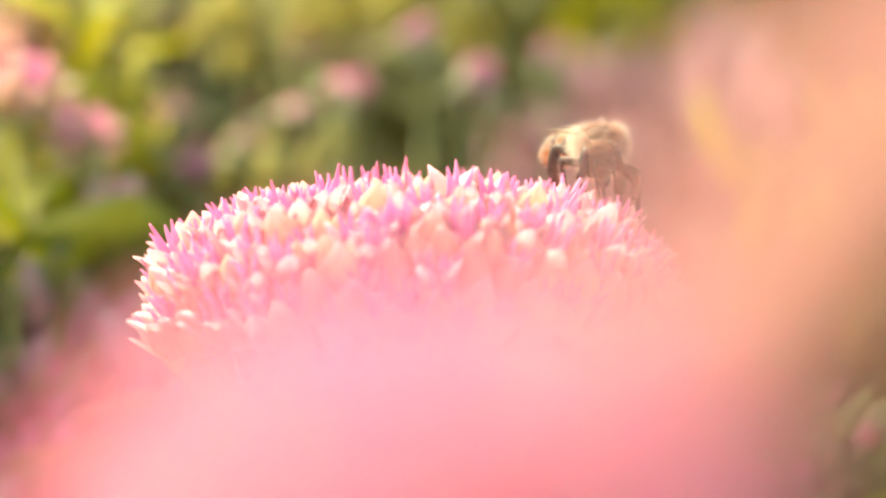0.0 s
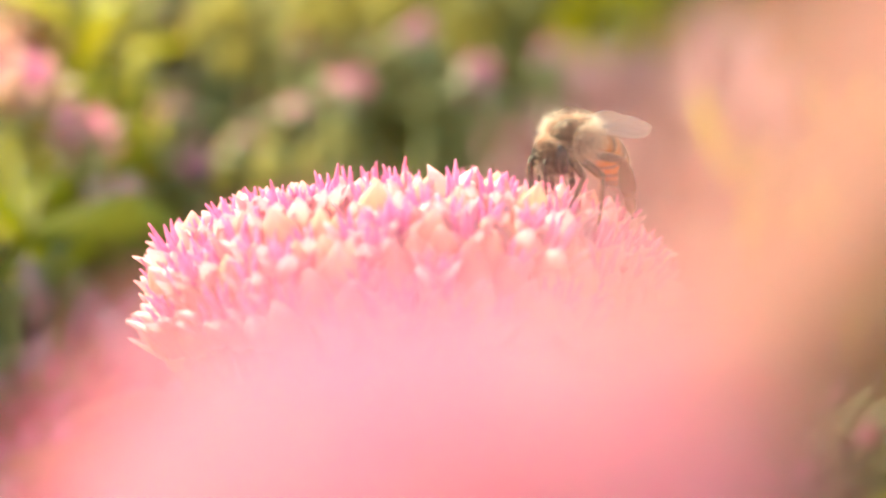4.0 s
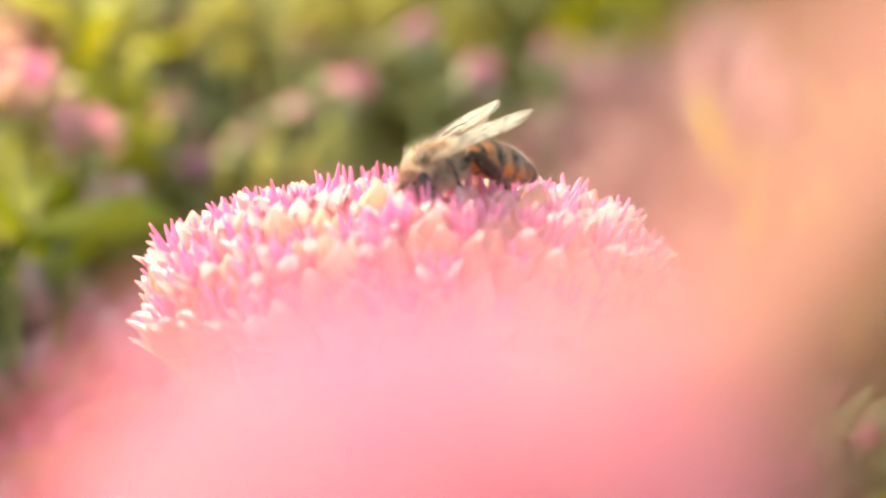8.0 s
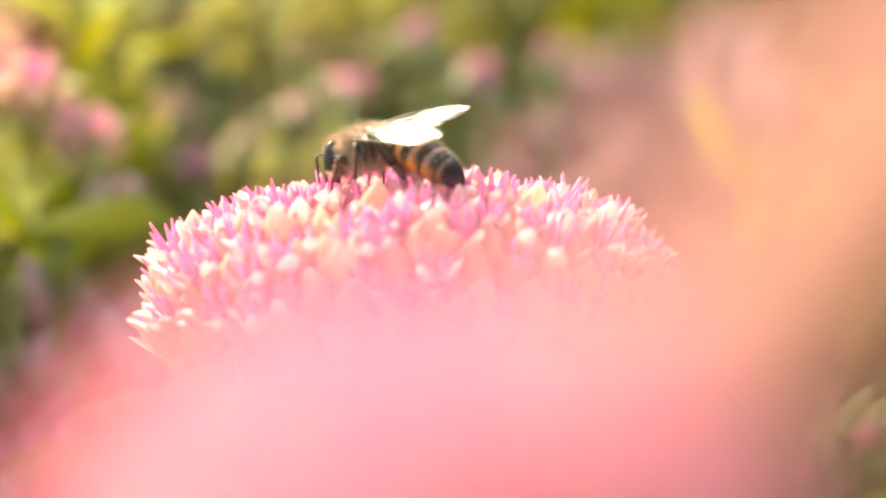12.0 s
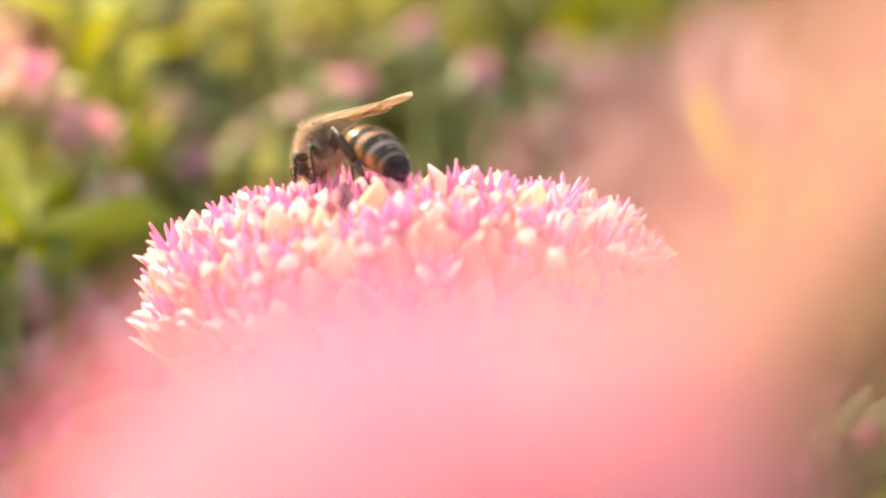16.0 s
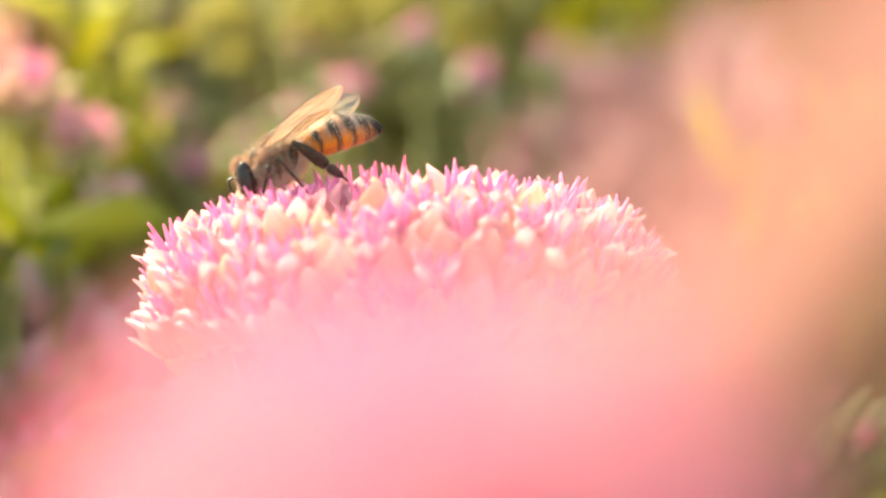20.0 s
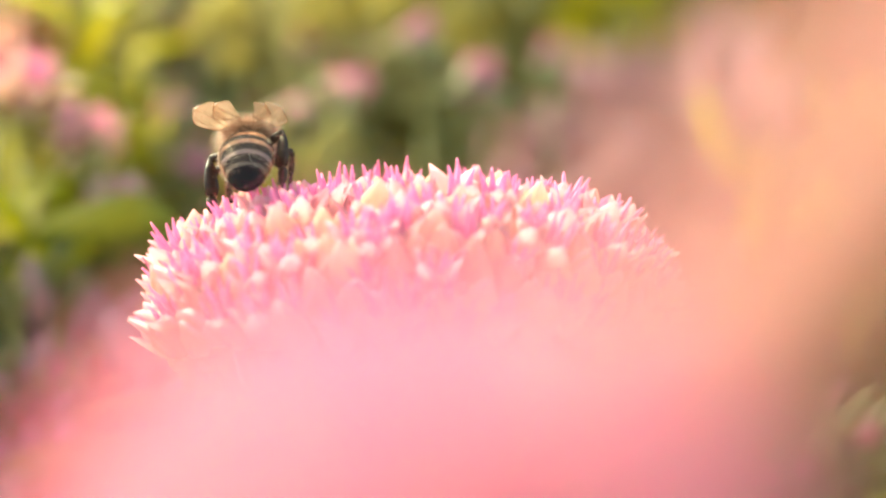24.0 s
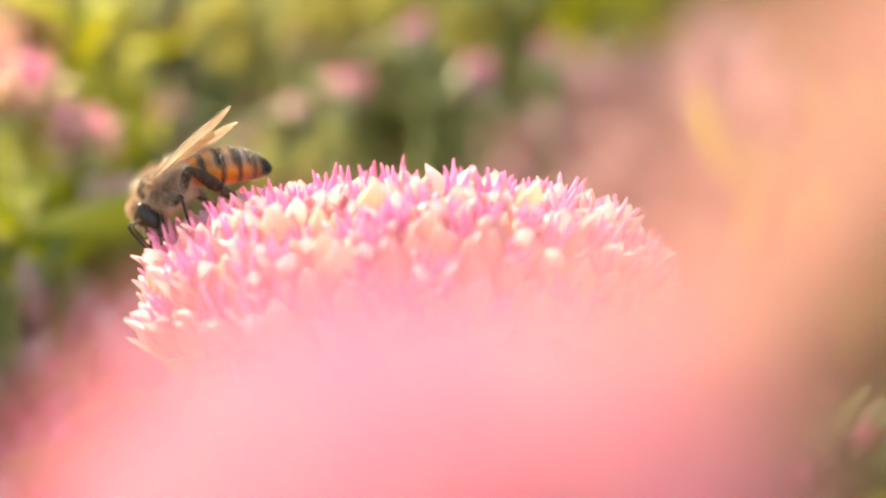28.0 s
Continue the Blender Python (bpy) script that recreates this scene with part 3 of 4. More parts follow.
    strands(bm, rng, 2200, on_ball((0.95, 0, -0.15), (0.85, 1.6, 1.5), lambda v: abs(v.y) < 0.70 and (v.z > 0.62 or v.x < -0.1 or rng.random() < 0.06)), 0.75, 0.010)
    part("fur", bm, [FUR], head)
    bm = bmesh.new()
    strands(bm, rng, 900, on_ball((0.95, 0, -0.15), (0.85, 1.6, 1.5), lambda v: abs(v.y) < 0.62 and (v.z > 0.3 or v.x > 0.1)), 0.62, 0.007)
    strands(bm, rng, 320, on_ball((1.35, 0, -1.0), (0.6, 0.75, 0.6), lambda v: v.x > 0), 0.5, 0.007)
    part("fur", bm, [PALE_FUR], head, label="pale fuzz of the face")
    # abdomen of six overlapping rings
    bm = bmesh.new()
    rows = []
    for k in range(15):
        s = k / 14
        rows.append([bm.verts.new(belly_point(s, 2 * math.pi * j / 24, -0.06)) for j in range(24)])
    for r, q in zip(rows, rows[1:]):
        for j in range(24):
            bm.faces.new((r[j], r[(j + 1) % 24], q[(j + 1) % 24], q[j]))
    bm.faces.new(rows[0]), bm.faces.new(rows[-1][::-1])
    abdomen = part("abdomen", bm, [CHITIN], body, mm(*WAIST))
    cuts = (0.01, 0.20, 0.37, 0.54, 0.70, 0.85, 1.0)
    for k in range(6):
        bm = bmesh.new()
        rows, steps = [], 9
        for i in range(steps + 1):
            f = i / steps
            s = min(cuts[k] - 0.01 + (cuts[k + 1] - cuts[k] + 0.03) * f, 1.0)
            rows.append([bm.verts.new(belly_point(s, 2 * math.pi * j / 32, 0.02 + 0.07 * f)) for j in range(32)])
        for r, q in zip(rows, rows[1:]):
            for j in range(32):
                bm.faces.new((r[j], r[(j + 1) % 32], q[(j + 1) % 32], q[j]))
        part("tergite", bm, [BELLY_SKIN], abdomen)

    def fringe(rng):
        k = rng.choice((0, 1, 2, 2, 3, 3, 4, 4))
        s, a = cuts[k] + rng.uniform(0.0, 0.03) + (0.02 if k else 0), rng.uniform(-0.6, 3.74)
        p = belly_point(s, a, 0.05)
        return p, Vector((-0.8, math.cos(a) * 0.5, math.sin(a) * 0.5))
    bm = bmesh.new()
    strands(bm, rng, 420, fringe, 0.30, 0.006, 0.1)
    part("fur", bm, [PALE_FUR], abdomen, label="pale hair bands of the abdomen")

    def fuzz(rng):
        s, a = rng.uniform(0.03, 0.9), rng.uniform(0, 6.28)
        return belly_point(s, a, 0.05), Vector((-0.5, math.cos(a), math.sin(a)))
    bm = bmesh.new()
    strands(bm, rng, 1700, fuzz, 0.34, 0.004, 0.1)
    part("fur", bm, [PALE_FUR], abdomen, label="short fuzz of the abdomen")
    # wings lie along -x from their roots; the leading edge points outwards
    wings = []
    for s in (1, -1):
        pair = []
        for name, long, wide, lead, back in (("fore_wing", 8.7, 2.75, 0.6, 0.0), ("hind_wing", 6.1, 2.1, -0.75, 0.25)):
            bm = bmesh.new()
            n, across = 18, 6
            rows = []
            for i in range(n + 1):
                u = math.sin(math.pi / 2 * i / n)
                w = wide * (0.16 + 0.84 * math.sin(math.pi * min(u * 0.56 + 0.02, 0.56) / 1.12) ** 1.1) * (1 - max(0, (u - 0.5) / 0.5) ** 2.6) ** 0.72 if u < 1 else 0.02
                rows.append([bm.verts.new((-back - long * u, s * (lead * (1 - 0.3 * u) + 0.25 * math.sin(math.pi * u) - 1.1 * u ** 8 - w * v / across),
                                           0.10 * math.sin(v * 2.1 + u * 5) - (0.35 if name == "hind_wing" else 0) * 0.6)) for v in range(across + 1)])
            for r, q in zip(rows, rows[1:]):
                for v in range(across):
                    bm.faces.new((r[v], r[v + 1], q[v + 1], q[v]))
            pts = [[p.co.copy() for p in r] for r in rows]
            wing = part(name, bm, [MEMBRANE], body, mm(WING_ROOT[0], s * WING_ROOT[1], WING_ROOT[2]))
            lines = [([r[0] for r in pts[:-1]], 0.06)] + [([pts[i][v] for i in range(stop)], 0.040) for v, stop in ((1, n - 3), (3, n - 3), (5, n - 8))]
            lines += [([pts[i][v0], pts[i + 1][(v0 + v1) // 2], pts[i][v1]], 0.028) for i, v0, v1 in ((5, 1, 3), (6, 3, 5), (7, 0, 2), (8, 1, 3), (9, 3, 5), (10, 0, 2), (11, 1, 3), (12, 3, 5))]
            for line, thick in lines:
                bm = bmesh.new()
                tube(bm, line, [thick * (1 - 0.5 * i / len(line)) for i in range(len(line))], 4)
                part("vein", bm, [VEIN], wing)
            pair.append(wing)
        wings.append(pair)
    # legs: the thigh is the part, shin and foot are its sub-parts
    legs = []
    for hip, foot, thigh_long, shin_long, rear in (((1.1, 0.75, -1.25), (2.5, 1.7, -3.2), 2.3, 3.3, False), ((0.1, 0.95, -1.4), (-0.2, 3.0, -3.4), 2.6, 3.7, False), ((-1.1, 0.75, -1.2), (-5.2, 2.8, -4.2), 3.0, 6.0, True)):
        for s in (1, -1):
            bm = bmesh.new()
            tube(bm, [(0, 0, 0), (thigh_long * 0.25, 0, 0), (thigh_long * 0.6, 0, 0.05), (thigh_long, 0, 0)], [q * (1.05 if rear else 0.95) for q in (0.26, 0.36, 0.40, 0.30)], 8, flat=0.75)
            strands(bm, rng, 90, lambda r: (Vector((r.uniform(0.2, thigh_long), 0, 0)), Vector((0, r.uniform(-1, 1), r.uniform(-1, 1))).normalized()), 0.6, 0.02, 0, 1)
            leg = part("leg", bm, [LEG_SKIN, FUR], body)
            tl = shin_long * (0.52 if rear else 0.5)
            bm = bmesh.new()
            w = 0.74 if rear else 0.28
            tube(bm, [(0, 0, 0), (tl * 0.3, 0, 0), (tl * 0.75, 0, 0), (tl, 0, 0)], (0.2, w * 0.8, w, w * 0.75), 8, flat=0.5)
            strands(bm, rng, 110, lambda r: (Vector((r.uniform(0.2, tl), 0, 0)), Vector((0.4, r.uniform(-1, 1), r.uniform(-1, 1))).normalized()), 0.6, 0.02, 0, 1)
            shin = part("tibia", bm, [LEG_SKIN, FUR], leg)
            bm = bmesh.new()
            e = shin_long
            tube(bm, [(tl, 0, 0), (tl + (e - tl) * 0.12, 0, 0), (tl + (e - tl) * 0.45, 0, 0), (tl + (e - tl) * 0.55, 0, 0), (tl + (e - tl) * 0.8, 0, -0.05), (e, 0, -0.1), (e + 0.25, 0.05, 0.0)],
                 (0.14, w * 0.72, w * 0.62, 0.14, 0.13, 0.14, 0.05), 8, flat=0.55)
            tarsus = part("tarsus", bm, [LEG_SKIN], leg)
            legs.append((leg, shin, tarsus, Vector((hip[0], hip[1] * s, hip[2])), Vector((foot[0], foot[1] * s, foot[2])), thigh_long, shin_long, s))
    tagged(body, "furry honey bee with orange and black banded abdomen", "bee")
    return body, head, abdomen, wings, legs


BEE, BEE_HEAD, BEE_ABDOMEN, BEE_WINGS, BEE_LEGS = bee()


def head_surface(x, y):
    """Height of the flower head's tips at x, y in millimetres, or None beside it."""
    u = math.hypot((x - HEAD_X) / HEAD_A, (y - HEAD_Y) / HEAD_DEEP)
    return HEAD_Z + dome_top(u, 1.0, HEAD_B) + HEAD_SLOPE * (x - HEAD_X) if u < 0.99 else None


def leg_pose(hip, foot, thigh, shin, s, lift):
    """The thigh's pose in the bee's space and the shin's in the thigh's, so that the foot is reached with the knee up and out."""
    d = foot - hip
    far = min(max(d.length, abs(shin - thigh) + 0.3), thigh + shin - 0.08)
    d = d.normalized()
    pole = Vector((-0.2, 0.8 * s, lift))
    pole = (pole - d * pole.dot(d)).normalized()
    along = (thigh ** 2 + far ** 2 - shin ** 2) / (2 * far)
    knee = d * along + pole * math.sqrt(max(0.0, thigh ** 2 - along ** 2))
    end = d * far
    x = knee.normalized()
    y = pole.cross(x)
    y = (d.cross(pole) if y.length < 1e-4 else y).normalized()
    z = x.cross(y)
    turn = Matrix((x, y, z)).transposed()
    x2 = (end - knee).normalized()
    turn2 = Matrix((x2, y, x2.cross(y))).transposed()
    m1 = Matrix.Translation(hip * 0.001) @ turn.to_4x4()
    m2 = Matrix.Translation((thigh * 0.001, 0, 0)) @ (turn.transposed() @ turn2).to_4x4()
    return m1, m2


def bee_at(x, y, z, rx, ry, rz):
    """The bee's pose, from millimetres off the middle of the picture's sharp plane."""
    return mm(x, y, z + 450, rx, ry, rz)


def motions():
    bee_rows = [
        (0, bee_at(12.72, 3.00, 8.46, 8, 2, -73)), (0.5, bee_at(13.39, 4.00, 8.27, 8, 5, -67)),
        (1, bee_at(13.99, 4.00, 8.53, 7, 13, -55)), (1.5, bee_at(15.54, 4.00, 7.59, -7, 19, -39)),
        (2, bee_at(15.71, 4.00, 7.97, -5, 15, -33)), (2.5, bee_at(15.28, 4.00, 8.65, -3, 10, -42)),
        (2.8, bee_at(13.22, -2.00, 9.49, -14, -9, -119)), (3, bee_at(11.46, -6.00, 8.35, -19, 1, -138)),
        (3.2, bee_at(10.36, -6.00, 9.06, -13, 2, -144)), (3.5, bee_at(10.48, -6.00, 9.00, -12, 2, -139)),
        (5.5, bee_at(8.55, -5.00, 8.65, -15, 32, -113)), (6, bee_at(8.17, -5.00, 8.68, -18, 36, -101)),
        (6.5, bee_at(8.82, -4.00, 8.42, -19, 36, -67)), (7, bee_at(8.73, -3.00, 8.66, -4, 29, -89)),
        (7.5, bee_at(4.19, -7.50, 7.43, -9, 12, -130)), (8, bee_at(-0.62, -9.50, 6.57, -9, 21, -150)),
        (8.5, bee_at(-1.23, -9.50, 6.33, -4, 23, -147)), (9, bee_at(-1.17, -9.50, 6.51, -3, 21, -145)),
        (9.3, bee_at(-1.97, -9.80, 6.90, -6, 9, 173)), (9.5, bee_at(-2.27, -10.00, 7.06, -3, 4, 165)),
        (10, bee_at(-1.96, -10.00, 7.01, -5, 7, 166)), (10.5, bee_at(-1.59, -9.00, 7.78, -3, 7, 155)),
        (11, bee_at(-2.37, -9.00, 7.40, 5, 19, 152)), (11.5, bee_at(-1.87, -6.00, 7.06, -2, 19, 146)),
        (12, bee_at(-6.22, -5.00, 8.16, -6, 1, 158)), (12.5, bee_at(-6.21, -5.00, 8.00, -7, 6, 151)),
        (14.5, bee_at(-5.69, -4.80, 7.91, -4, 10, 155)), (15, bee_at(-5.60, -4.80, 8.20, -5, 8, 159)),
        (15.5, bee_at(-6.97, -4.80, 9.59, -3, -0, 153)), (16, bee_at(-9.42, -2.00, 8.73, 3, 14, 152)),
        (16.5, bee_at(-9.05, -2.00, 8.64, -5, 21, 149)), (17, bee_at(-8.78, -2.00, 8.88, -1, 21, 159)),
        (17.5, bee_at(-10.70, -1.50, 7.85, 0, 25, 165)), (18, bee_at(-10.50, -1.50, 7.97, -3, 33, 170)),
        (18.5, bee_at(-10.93, -1.50, 8.30, 1, 26, -179)), (19, bee_at(-12.91, -1.50, 7.23, 4, 27, -166)),
        (19.5, bee_at(-12.28, -1.50, 7.14, 4, 29, -158)), (20, bee_at(-13.49, -1.50, 7.14, -5, 23, -177)),
        (20.2, bee_at(-13.18, -0.90, 7.23, 6, 16, 172)), (20.5, bee_at(-13.11, 0.00, 7.93, 5, 12, 146)),
        (21, bee_at(-13.45, 1.00, 6.65, 7, 28, 148)), (21.5, bee_at(-13.62, 1.00, 6.92, 3, 25, 153)),
        (23.5, bee_at(-14.60, 3.00, 9.40, 6, -1, 102)), (24, bee_at(-15.80, 2.00, 8.89, -4, -2, 88)),
        (24.5, bee_at(-16.51, 2.00, 9.41, -5, -1, 90)), (24.8, bee_at(-19.71, 0.50, 7.19, -3, 21, 146)),
        (25, bee_at(-19.95, -0.50, 6.43, -4, 37, 153)), (25.5, bee_at(-19.14, -0.50, 6.17, 0, 41, 162)),
        (26, bee_at(-19.39, -0.50, 6.45, -4, 36, -163)), (26.5, bee_at(-18.66, -0.50, 6.10, -11, 34, -152)),
        (27, bee_at(-20.02, -0.50, 6.32, 2, 32, -159)), (27.5, bee_at(-19.55, -0.50, 6.06, 10, 34, -151)),
        (28, bee_at(-22.51, -0.50, 4.84, 1, 32, -162)),
    ]
    abdomen_rows = [
        (0, mm(*WAIST, -1, -5, 11)), (0.5, mm(*WAIST, -1, -11, 13)),
        (1, mm(*WAIST, -1, -14, 6)), (1.5, mm(*WAIST, 0, -21, -1)),
        (2, mm(*WAIST, 0, -20, -1)), (2.5, mm(*WAIST, 0, -22, -1)),
        (2.8, mm(*WAIST, -2, -26, 10)), (3, mm(*WAIST, -7, -34, 23)),
        (3.2, mm(*WAIST, -4, -32, 12)), (3.5, mm(*WAIST, -3, -33, 8)),
        (5.5, mm(*WAIST, -6, -38, 16)), (6, mm(*WAIST, 2, -41, -5)),
        (6.5, mm(*WAIST, 5, -34, -18)), (7, mm(*WAIST, 1, -32, -5)),
        (7.5, mm(*WAIST, -1, -28, 3)), (8, mm(*WAIST, 1, -28, -4)),
        (8.5, mm(*WAIST, 0, -23, -2)), (9, mm(*WAIST, 1, -18, -4)),
        (9.3, mm(*WAIST, 5, -23, -24)), (9.5, mm(*WAIST, 5, -27, -19)),
        (10, mm(*WAIST, 3, -25, -12)), (10.5, mm(*WAIST, 3, -25, -13)),
        (11, mm(*WAIST, 3, -30, -13)), (11.5, mm(*WAIST, 3, -23, -16)),
        (12, mm(*WAIST, 2, -19, -12)), (12.5, mm(*WAIST, 3, -26, -14)),
        (14.5, mm(*WAIST, 3, -22, -15)), (15, mm(*WAIST, 3, -19, -17)),
        (15.5, mm(*WAIST, 2, -35, -6)), (16, mm(*WAIST, 6, -38, -18)),
        (16.5, mm(*WAIST, 10, -34, -33)), (17, mm(*WAIST, 7, -26, -31)),
        (17.5, mm(*WAIST, 2, -27, -10)), (18, mm(*WAIST, 4, -28, -16)),
        (18.5, mm(*WAIST, 2, -24, -7)), (19, mm(*WAIST, -0, -12, 4)),
        (19.5, mm(*WAIST, -0, -8, 2)), (20, mm(*WAIST, -1, -4, 15)),
        (20.2, mm(*WAIST, 2, -12, -21)), (20.5, mm(*WAIST, 1, -7, -17)),
        (21, mm(*WAIST, 5, -18, -33)), (21.5, mm(*WAIST, 6, -19, -35)),
        (23.5, mm(*WAIST, -0, -26, 0)), (24, mm(*WAIST, -0, -26, 1)),
        (24.5, mm(*WAIST, -0, -28, 1)), (24.8, mm(*WAIST, 3, -32, -9)),
        (25, mm(*WAIST, 7, -36, -21)), (25.5, mm(*WAIST, 5, -24, -21)),
        (26, mm(*WAIST, 1, -16, -8)), (26.5, mm(*WAIST, 1, -16, -9)),
        (27, mm(*WAIST, 0, -21, -1)), (27.5, mm(*WAIST, -1, -13, 11)),
        (28, mm(*WAIST, 1, -22, -3)),
    ]
    head_rows = [
        (0, mm(1.24, -0.64, -0.82, 0, 14, -9)), (0.5, mm(0.86, -0.56, -1.25, 0, 24, -11)),
        (1, mm(0.76, -0.28, -1.40, 0, 29, -7)), (1.5, mm(0.81, 0.02, -1.40, 0, 28, 0)),
        (2, mm(1.16, 0.02, -1.13, 0, 21, 0)), (2.5, mm(0.38, -0.03, -1.57, 0, 36, -2)),
        (2.8, mm(1.08, -0.69, -1.00, 0, 18, -11)), (3, mm(1.05, -0.70, -1.01, 0, 18, -12)),
        (3.2, mm(1.09, -0.49, -1.09, 0, 20, -8)), (3.5, mm(1.20, -0.31, -1.05, 0, 19, -5)),
        (5.5, mm(0.99, -0.43, -1.21, 0, 23, -8)), (6, mm(0.98, 0.05, -1.29, 0, 25, 1)),
        (6.5, mm(0.87, 0.39, -1.31, 0, 26, 8)), (7, mm(1.25, 0.14, -1.02, 0, 19, 2)),
        (7.5, mm(1.27, -0.01, -1.00, 0, 18, -0)), (8, mm(1.48, 0.48, -0.45, 0, 8, 6)),
        (8.5, mm(1.50, 0.09, -0.61, 0, 11, 1)), (9, mm(1.52, 0.21, -0.52, 0, 9, 3)),
        (9.3, mm(1.42, 0.09, -0.77, 0, 14, 1)), (9.5, mm(1.41, 0.25, -0.76, 0, 13, 3)),
        (10, mm(1.32, 0.17, -0.93, 0, 17, 3)), (10.5, mm(1.45, -0.07, -0.71, 0, 12, -1)),
        (11, mm(1.34, -0.45, -0.79, 0, 14, -6)), (11.5, mm(1.48, -0.21, -0.63, 0, 11, -3)),
        (12, mm(1.52, -0.10, -0.54, 0, 9, -1)), (12.5, mm(1.44, -0.08, -0.73, 0, 13, -1)),
        (14.5, mm(1.51, -0.14, -0.57, 0, 10, -2)), (15, mm(1.52, 0.06, -0.55, 0, 9, 1)),
        (15.5, mm(1.22, -0.27, -1.03, 0, 19, -4)), (16, mm(1.19, -0.40, -1.03, 0, 19, -6)),
        (16.5, mm(1.33, 0.12, -0.91, 0, 16, 2)), (17, mm(1.42, 0.23, -0.75, 0, 13, 3)),
        (17.5, mm(1.31, -0.26, -0.92, 0, 17, -4)), (18, mm(1.43, -0.33, -0.69, 0, 12, -4)),
        (18.5, mm(1.39, 0.25, -0.79, 0, 14, 4)), (19, mm(1.55, -0.19, -0.42, 0, 7, -2)),
        (19.5, mm(1.56, 0.10, -0.44, 0, 8, 1)), (20, mm(1.60, -0.06, -0.25, 0, 4, -1)),
        (20.2, mm(1.56, -0.11, -0.44, 0, 7, -1)), (20.5, mm(1.58, -0.33, 0.06, 0, -1, -4)),
        (21, mm(1.57, 0.01, -0.41, 0, 7, 0)), (21.5, mm(1.54, 0.08, -0.49, 0, 8, 1)),
        (23.5, mm(1.56, 0.21, -0.37, 0, 6, 3)), (24, mm(1.48, -0.02, -0.65, 0, 11, -0)),
        (24.5, mm(1.51, 0.04, -0.58, 0, 10, 1)), (24.8, mm(1.37, 0.01, -0.86, 0, 15, 0)),
        (25, mm(1.44, -0.06, -0.73, 0, 13, -1)), (25.5, mm(1.55, -0.23, -0.40, 0, 7, -3)),
        (26, mm(1.42, 0.31, -0.72, 0, 13, 4)), (26.5, mm(1.55, 0.28, -0.36, 0, 6, 4)),
        (27, mm(1.48, 0.15, -0.65, 0, 11, 2)), (27.5, mm(1.45, -0.26, -0.68, 0, 12, -4)),
        (28, mm(1.34, -0.01, -0.91, 0, 16, -0)),
    ]
    left_wing_rows = [
        (0, mm(*WING_ROOT, -7, -6, -20)), (0.5, mm(*WING_ROOT, 65, -9, -33)),
        (1, mm(*WING_ROOT, -20, 2, -0)), (1.5, mm(*WING_ROOT, -11, 13, 9)),
        (2, mm(*WING_ROOT, -12, 16, -0)), (2.5, mm(*WING_ROOT, -12, 13, 5)),
        (2.8, mm(*WING_ROOT, -9, -5, -2)), (3, mm(*WING_ROOT, -39, -7, -3)),
        (3.2, mm(*WING_ROOT, -38, -4, -3)), (3.5, mm(*WING_ROOT, -44, -7, -3)),
        (5.5, mm(*WING_ROOT, -24, -9, -13)), (6, mm(*WING_ROOT, -13, -8, -18)),
        (6.5, mm(*WING_ROOT, 13, -1, -20)), (7, mm(*WING_ROOT, -11, -10, -15)),
        (7.5, mm(*WING_ROOT, -30, -6, -11)), (8, mm(*WING_ROOT, -9, 5, -13)),
        (8.5, mm(*WING_ROOT, -7, 9, -3)), (9, mm(*WING_ROOT, -8, 7, -4)),
        (9.3, mm(*WING_ROOT, -31, -2, -13)), (9.5, mm(*WING_ROOT, -37, -1, -16)),
        (10, mm(*WING_ROOT, -32, -4, -26)), (10.5, mm(*WING_ROOT, -33, -11, -32)),
        (11, mm(*WING_ROOT, 2, -13, -16)), (11.5, mm(*WING_ROOT, 8, -10, -25)),
        (12, mm(*WING_ROOT, -34, -4, -20)), (12.5, mm(*WING_ROOT, -32, -9, -31)),
        (14.5, mm(*WING_ROOT, -35, -5, -27)), (15, mm(*WING_ROOT, -33, -4, -28)),
        (15.5, mm(*WING_ROOT, -38, -5, -31)), (16, mm(*WING_ROOT, 1, 3, 7)),
        (16.5, mm(*WING_ROOT, 55, 7, -27)), (17, mm(*WING_ROOT, 40, 5, -21)),
        (17.5, mm(*WING_ROOT, 6, 8, -11)), (18, mm(*WING_ROOT, 11, 4, -24)),
        (18.5, mm(*WING_ROOT, 13, 6, -16)), (19, mm(*WING_ROOT, 19, 4, 9)),
        (19.5, mm(*WING_ROOT, 24, 5, 2)), (20, mm(*WING_ROOT, 40, 21, -32)),
        (20.2, mm(*WING_ROOT, 4, 10, -2)), (20.5, mm(*WING_ROOT, 45, -0, -23)),
        (21, mm(*WING_ROOT, 30, -0, -31)), (21.5, mm(*WING_ROOT, 40, -2, -36)),
        (23.5, mm(*WING_ROOT, -2, 5, -14)), (24, mm(*WING_ROOT, -47, 7, -19)),
        (24.5, mm(*WING_ROOT, -52, 2, -20)), (24.8, mm(*WING_ROOT, 2, 2, -19)),
        (25, mm(*WING_ROOT, 31, 8, -26)), (25.5, mm(*WING_ROOT, 23, 12, -25)),
        (26, mm(*WING_ROOT, 40, 36, -44)), (26.5, mm(*WING_ROOT, -53, 14, 16)),
        (27, mm(*WING_ROOT, 25, 6, -3)), (27.5, mm(*WING_ROOT, 24, 11, 8)),
        (28, mm(*WING_ROOT, 24, 12, 1)),
    ]
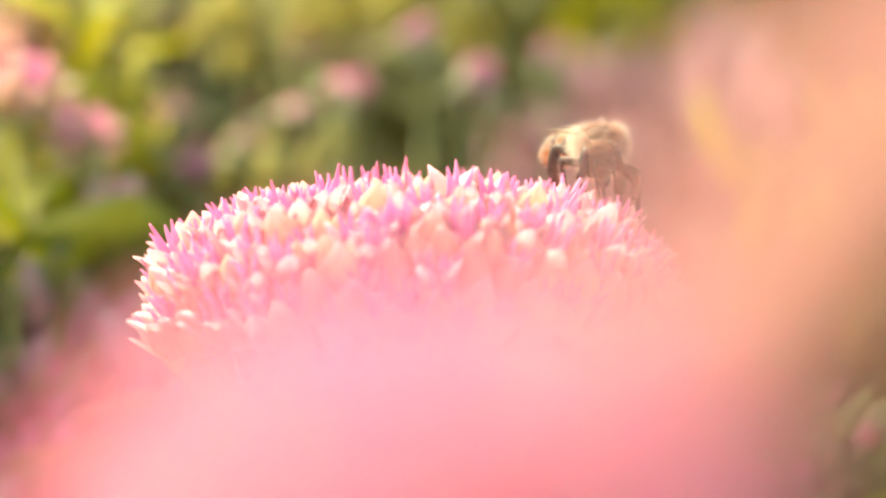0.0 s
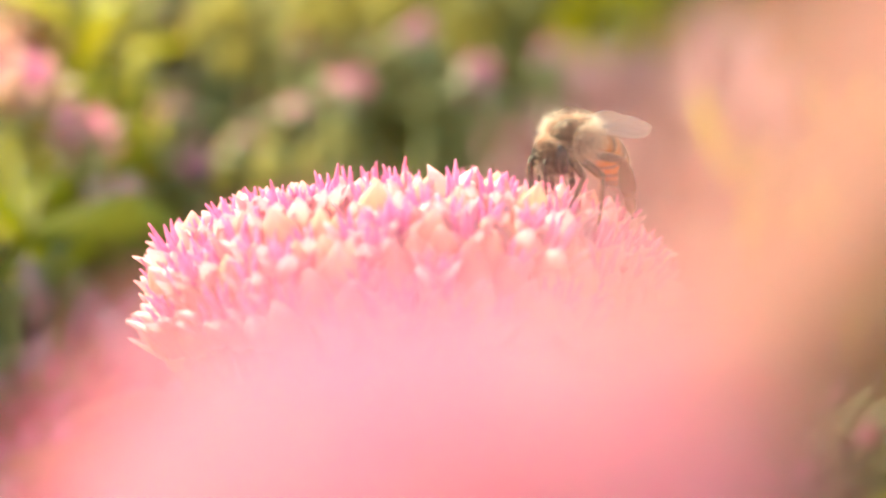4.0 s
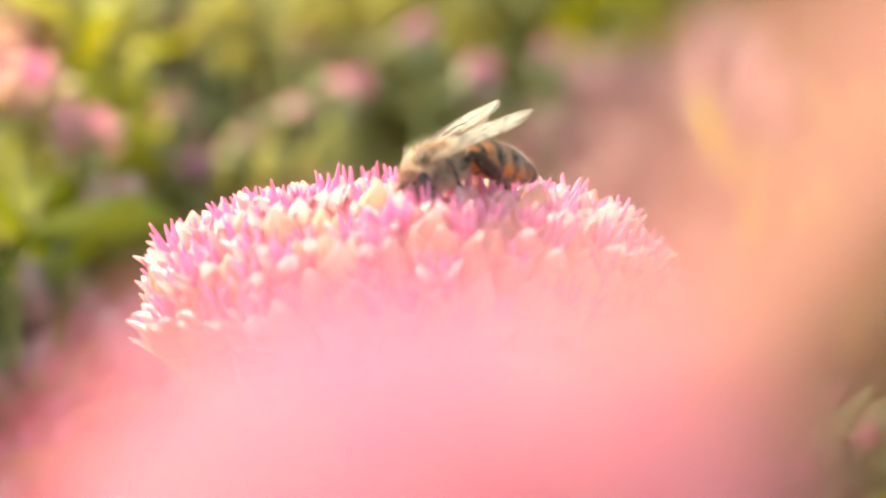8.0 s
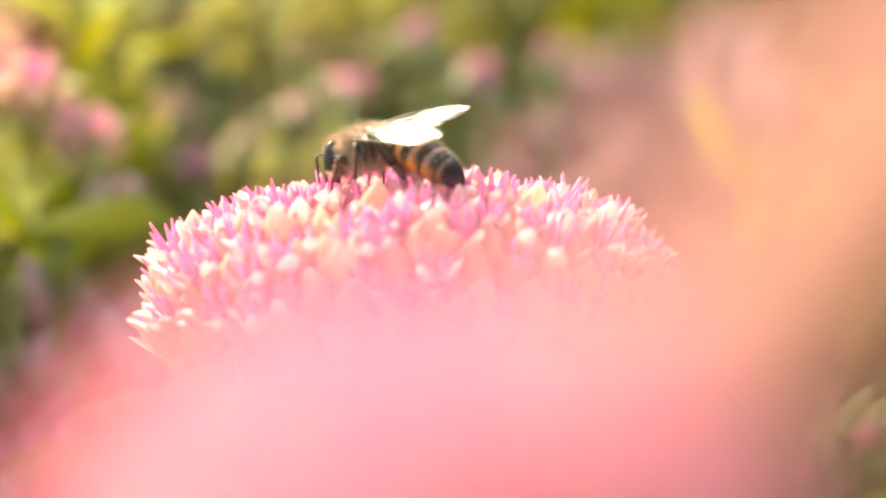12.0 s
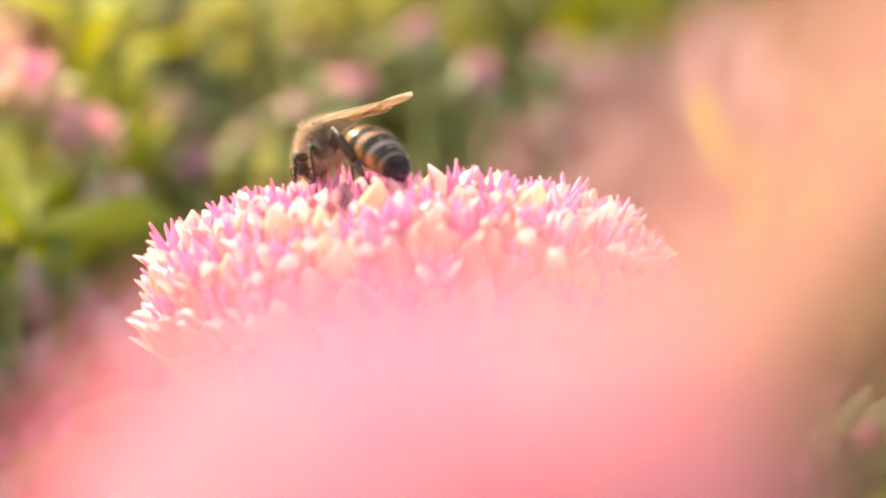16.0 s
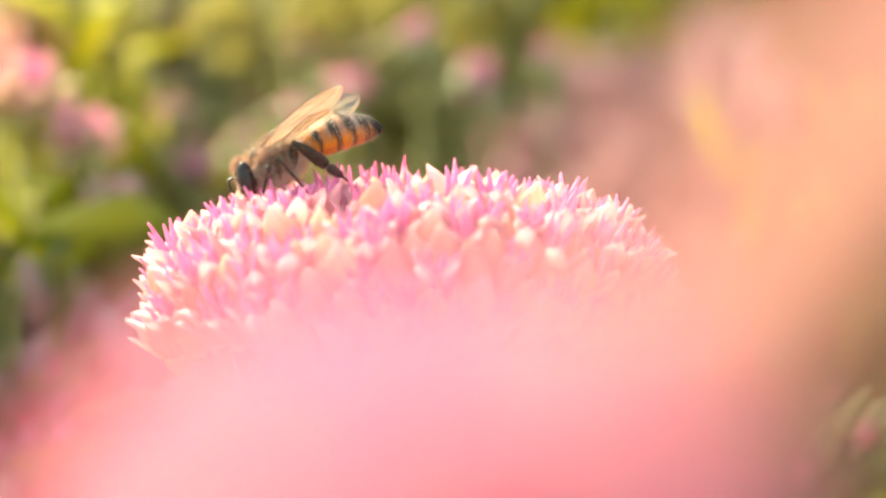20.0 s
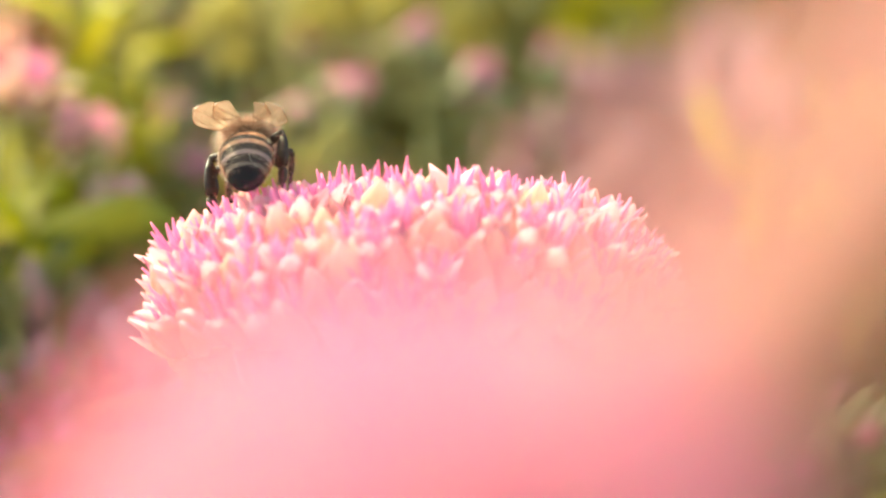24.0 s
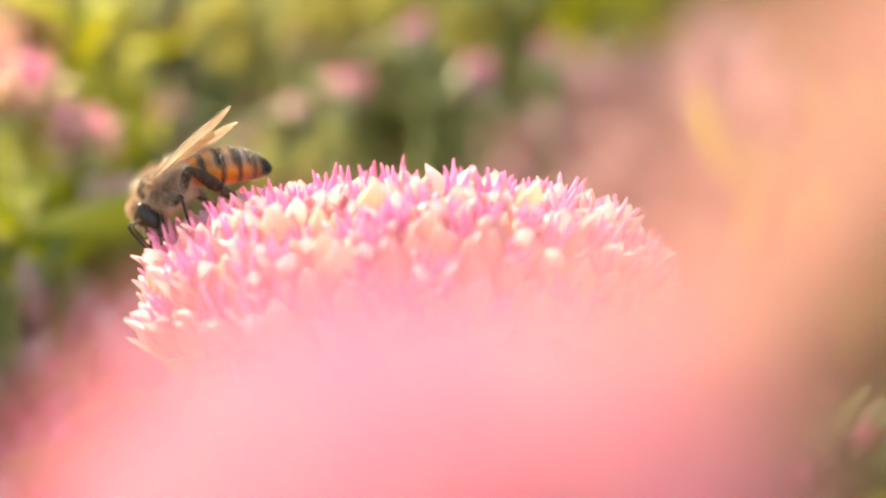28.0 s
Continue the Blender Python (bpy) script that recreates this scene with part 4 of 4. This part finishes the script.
    # as if it were a left wing, then mirrored
    right_wing_rows = [
        (0, mm(*WING_ROOT, 11, 2, -3)), (0.5, mm(*WING_ROOT, -79, 11, 4)),
        (1, mm(*WING_ROOT, 25, 11, 1)), (1.5, mm(*WING_ROOT, 14, 15, 2)),
        (2, mm(*WING_ROOT, 15, 18, 8)), (2.5, mm(*WING_ROOT, 15, 15, 5)),
        (2.8, mm(*WING_ROOT, -3, 8, -21)), (3, mm(*WING_ROOT, 17, 4, -33)),
        (3.2, mm(*WING_ROOT, 27, 4, -25)), (3.5, mm(*WING_ROOT, 34, -2, -22)),
        (5.5, mm(*WING_ROOT, 16, -2, -21)), (6, mm(*WING_ROOT, 8, -6, -13)),
        (6.5, mm(*WING_ROOT, -12, -6, -12)), (7, mm(*WING_ROOT, 14, -2, -25)),
        (7.5, mm(*WING_ROOT, 19, 6, -29)), (8, mm(*WING_ROOT, 2, 7, -11)),
        (8.5, mm(*WING_ROOT, 1, 12, -17)), (9, mm(*WING_ROOT, 1, 11, -16)),
        (9.3, mm(*WING_ROOT, 27, 7, 3)), (9.5, mm(*WING_ROOT, 33, 10, -6)),
        (10, mm(*WING_ROOT, 27, 11, -8)), (10.5, mm(*WING_ROOT, 34, 2, -6)),
        (11, mm(*WING_ROOT, -21, -6, -1)), (11.5, mm(*WING_ROOT, -20, -5, -5)),
        (12, mm(*WING_ROOT, 28, 13, -10)), (12.5, mm(*WING_ROOT, 29, 7, -2)),
        (14.5, mm(*WING_ROOT, 30, 11, -6)), (15, mm(*WING_ROOT, 28, 11, -9)),
        (15.5, mm(*WING_ROOT, 34, 6, -1)), (16, mm(*WING_ROOT, -0, 4, 3)),
        (16.5, mm(*WING_ROOT, -35, 1, -3)), (17, mm(*WING_ROOT, -32, 0, -21)),
        (17.5, mm(*WING_ROOT, -7, 4, 15)), (18, mm(*WING_ROOT, -15, 12, -39)),
        (18.5, mm(*WING_ROOT, -15, 6, -11)), (19, mm(*WING_ROOT, -18, 2, -9)),
        (19.5, mm(*WING_ROOT, -21, -6, -6)), (20, mm(*WING_ROOT, 77, 10, -3)),
        (20.2, mm(*WING_ROOT, -6, 13, -8)), (20.5, mm(*WING_ROOT, -34, 4, -26)),
        (21, mm(*WING_ROOT, -25, -0, -39)), (21.5, mm(*WING_ROOT, -30, -8, -40)),
        (23.5, mm(*WING_ROOT, -59, -2, -23)), (24, mm(*WING_ROOT, -44, 5, -17)),
        (24.5, mm(*WING_ROOT, -44, 2, -14)), (24.8, mm(*WING_ROOT, -22, 9, -25)),
        (25, mm(*WING_ROOT, -25, 7, -2)), (25.5, mm(*WING_ROOT, -37, 16, -37)),
        (26, mm(*WING_ROOT, 68, 2, -17)), (26.5, mm(*WING_ROOT, 54, -3, -6)),
        (27, mm(*WING_ROOT, -24, 2, 7)), (27.5, mm(*WING_ROOT, -22, 8, 3)),
        (28, mm(*WING_ROOT, -23, -2, -2)),
    ]
    walk(BEE, bee_rows)
    walk(BEE_ABDOMEN, abdomen_rows)
    walk(BEE_HEAD, head_rows)
    flip = Matrix.Diagonal((1, -1, 1, 1))
    for wing in BEE_WINGS[0]:
        walk(wing, left_wing_rows)
    for wing in BEE_WINGS[1]:
        walk(wing, [(t, flip @ m @ flip) for t, m in right_wing_rows])
    # each foot stays where it stands until the body has moved too far from it
    for k, (leg, shin, tarsus, hip, reach, thigh_long, shin_long, s) in enumerate(BEE_LEGS):
        thigh_rows, shin_rows, planted = [], [], None
        for i, (t, m) in enumerate(bee_rows):
            want = m @ (reach * 0.001) * 1000
            if planted is None or (planted - want).length > 1.3 + 0.25 * (k % 3):
                top = head_surface(want.x, want.y)
                planted = Vector((want.x, want.y, max(min(top - 0.7, want.z + 1.6), want.z - 3.0))) if top else want.copy()
            foot = m.inverted() @ (planted * 0.001) * 1000
            m1, m2 = leg_pose(hip, foot, thigh_long, shin_long, s, 1.15 if hip.x < -0.5 else 0.5)
            thigh_rows.append((t, m1))
            shin_rows.append((t, m2))
        walk(leg, thigh_rows)
        walk(shin, shin_rows)
        walk(tarsus, shin_rows)


motions()
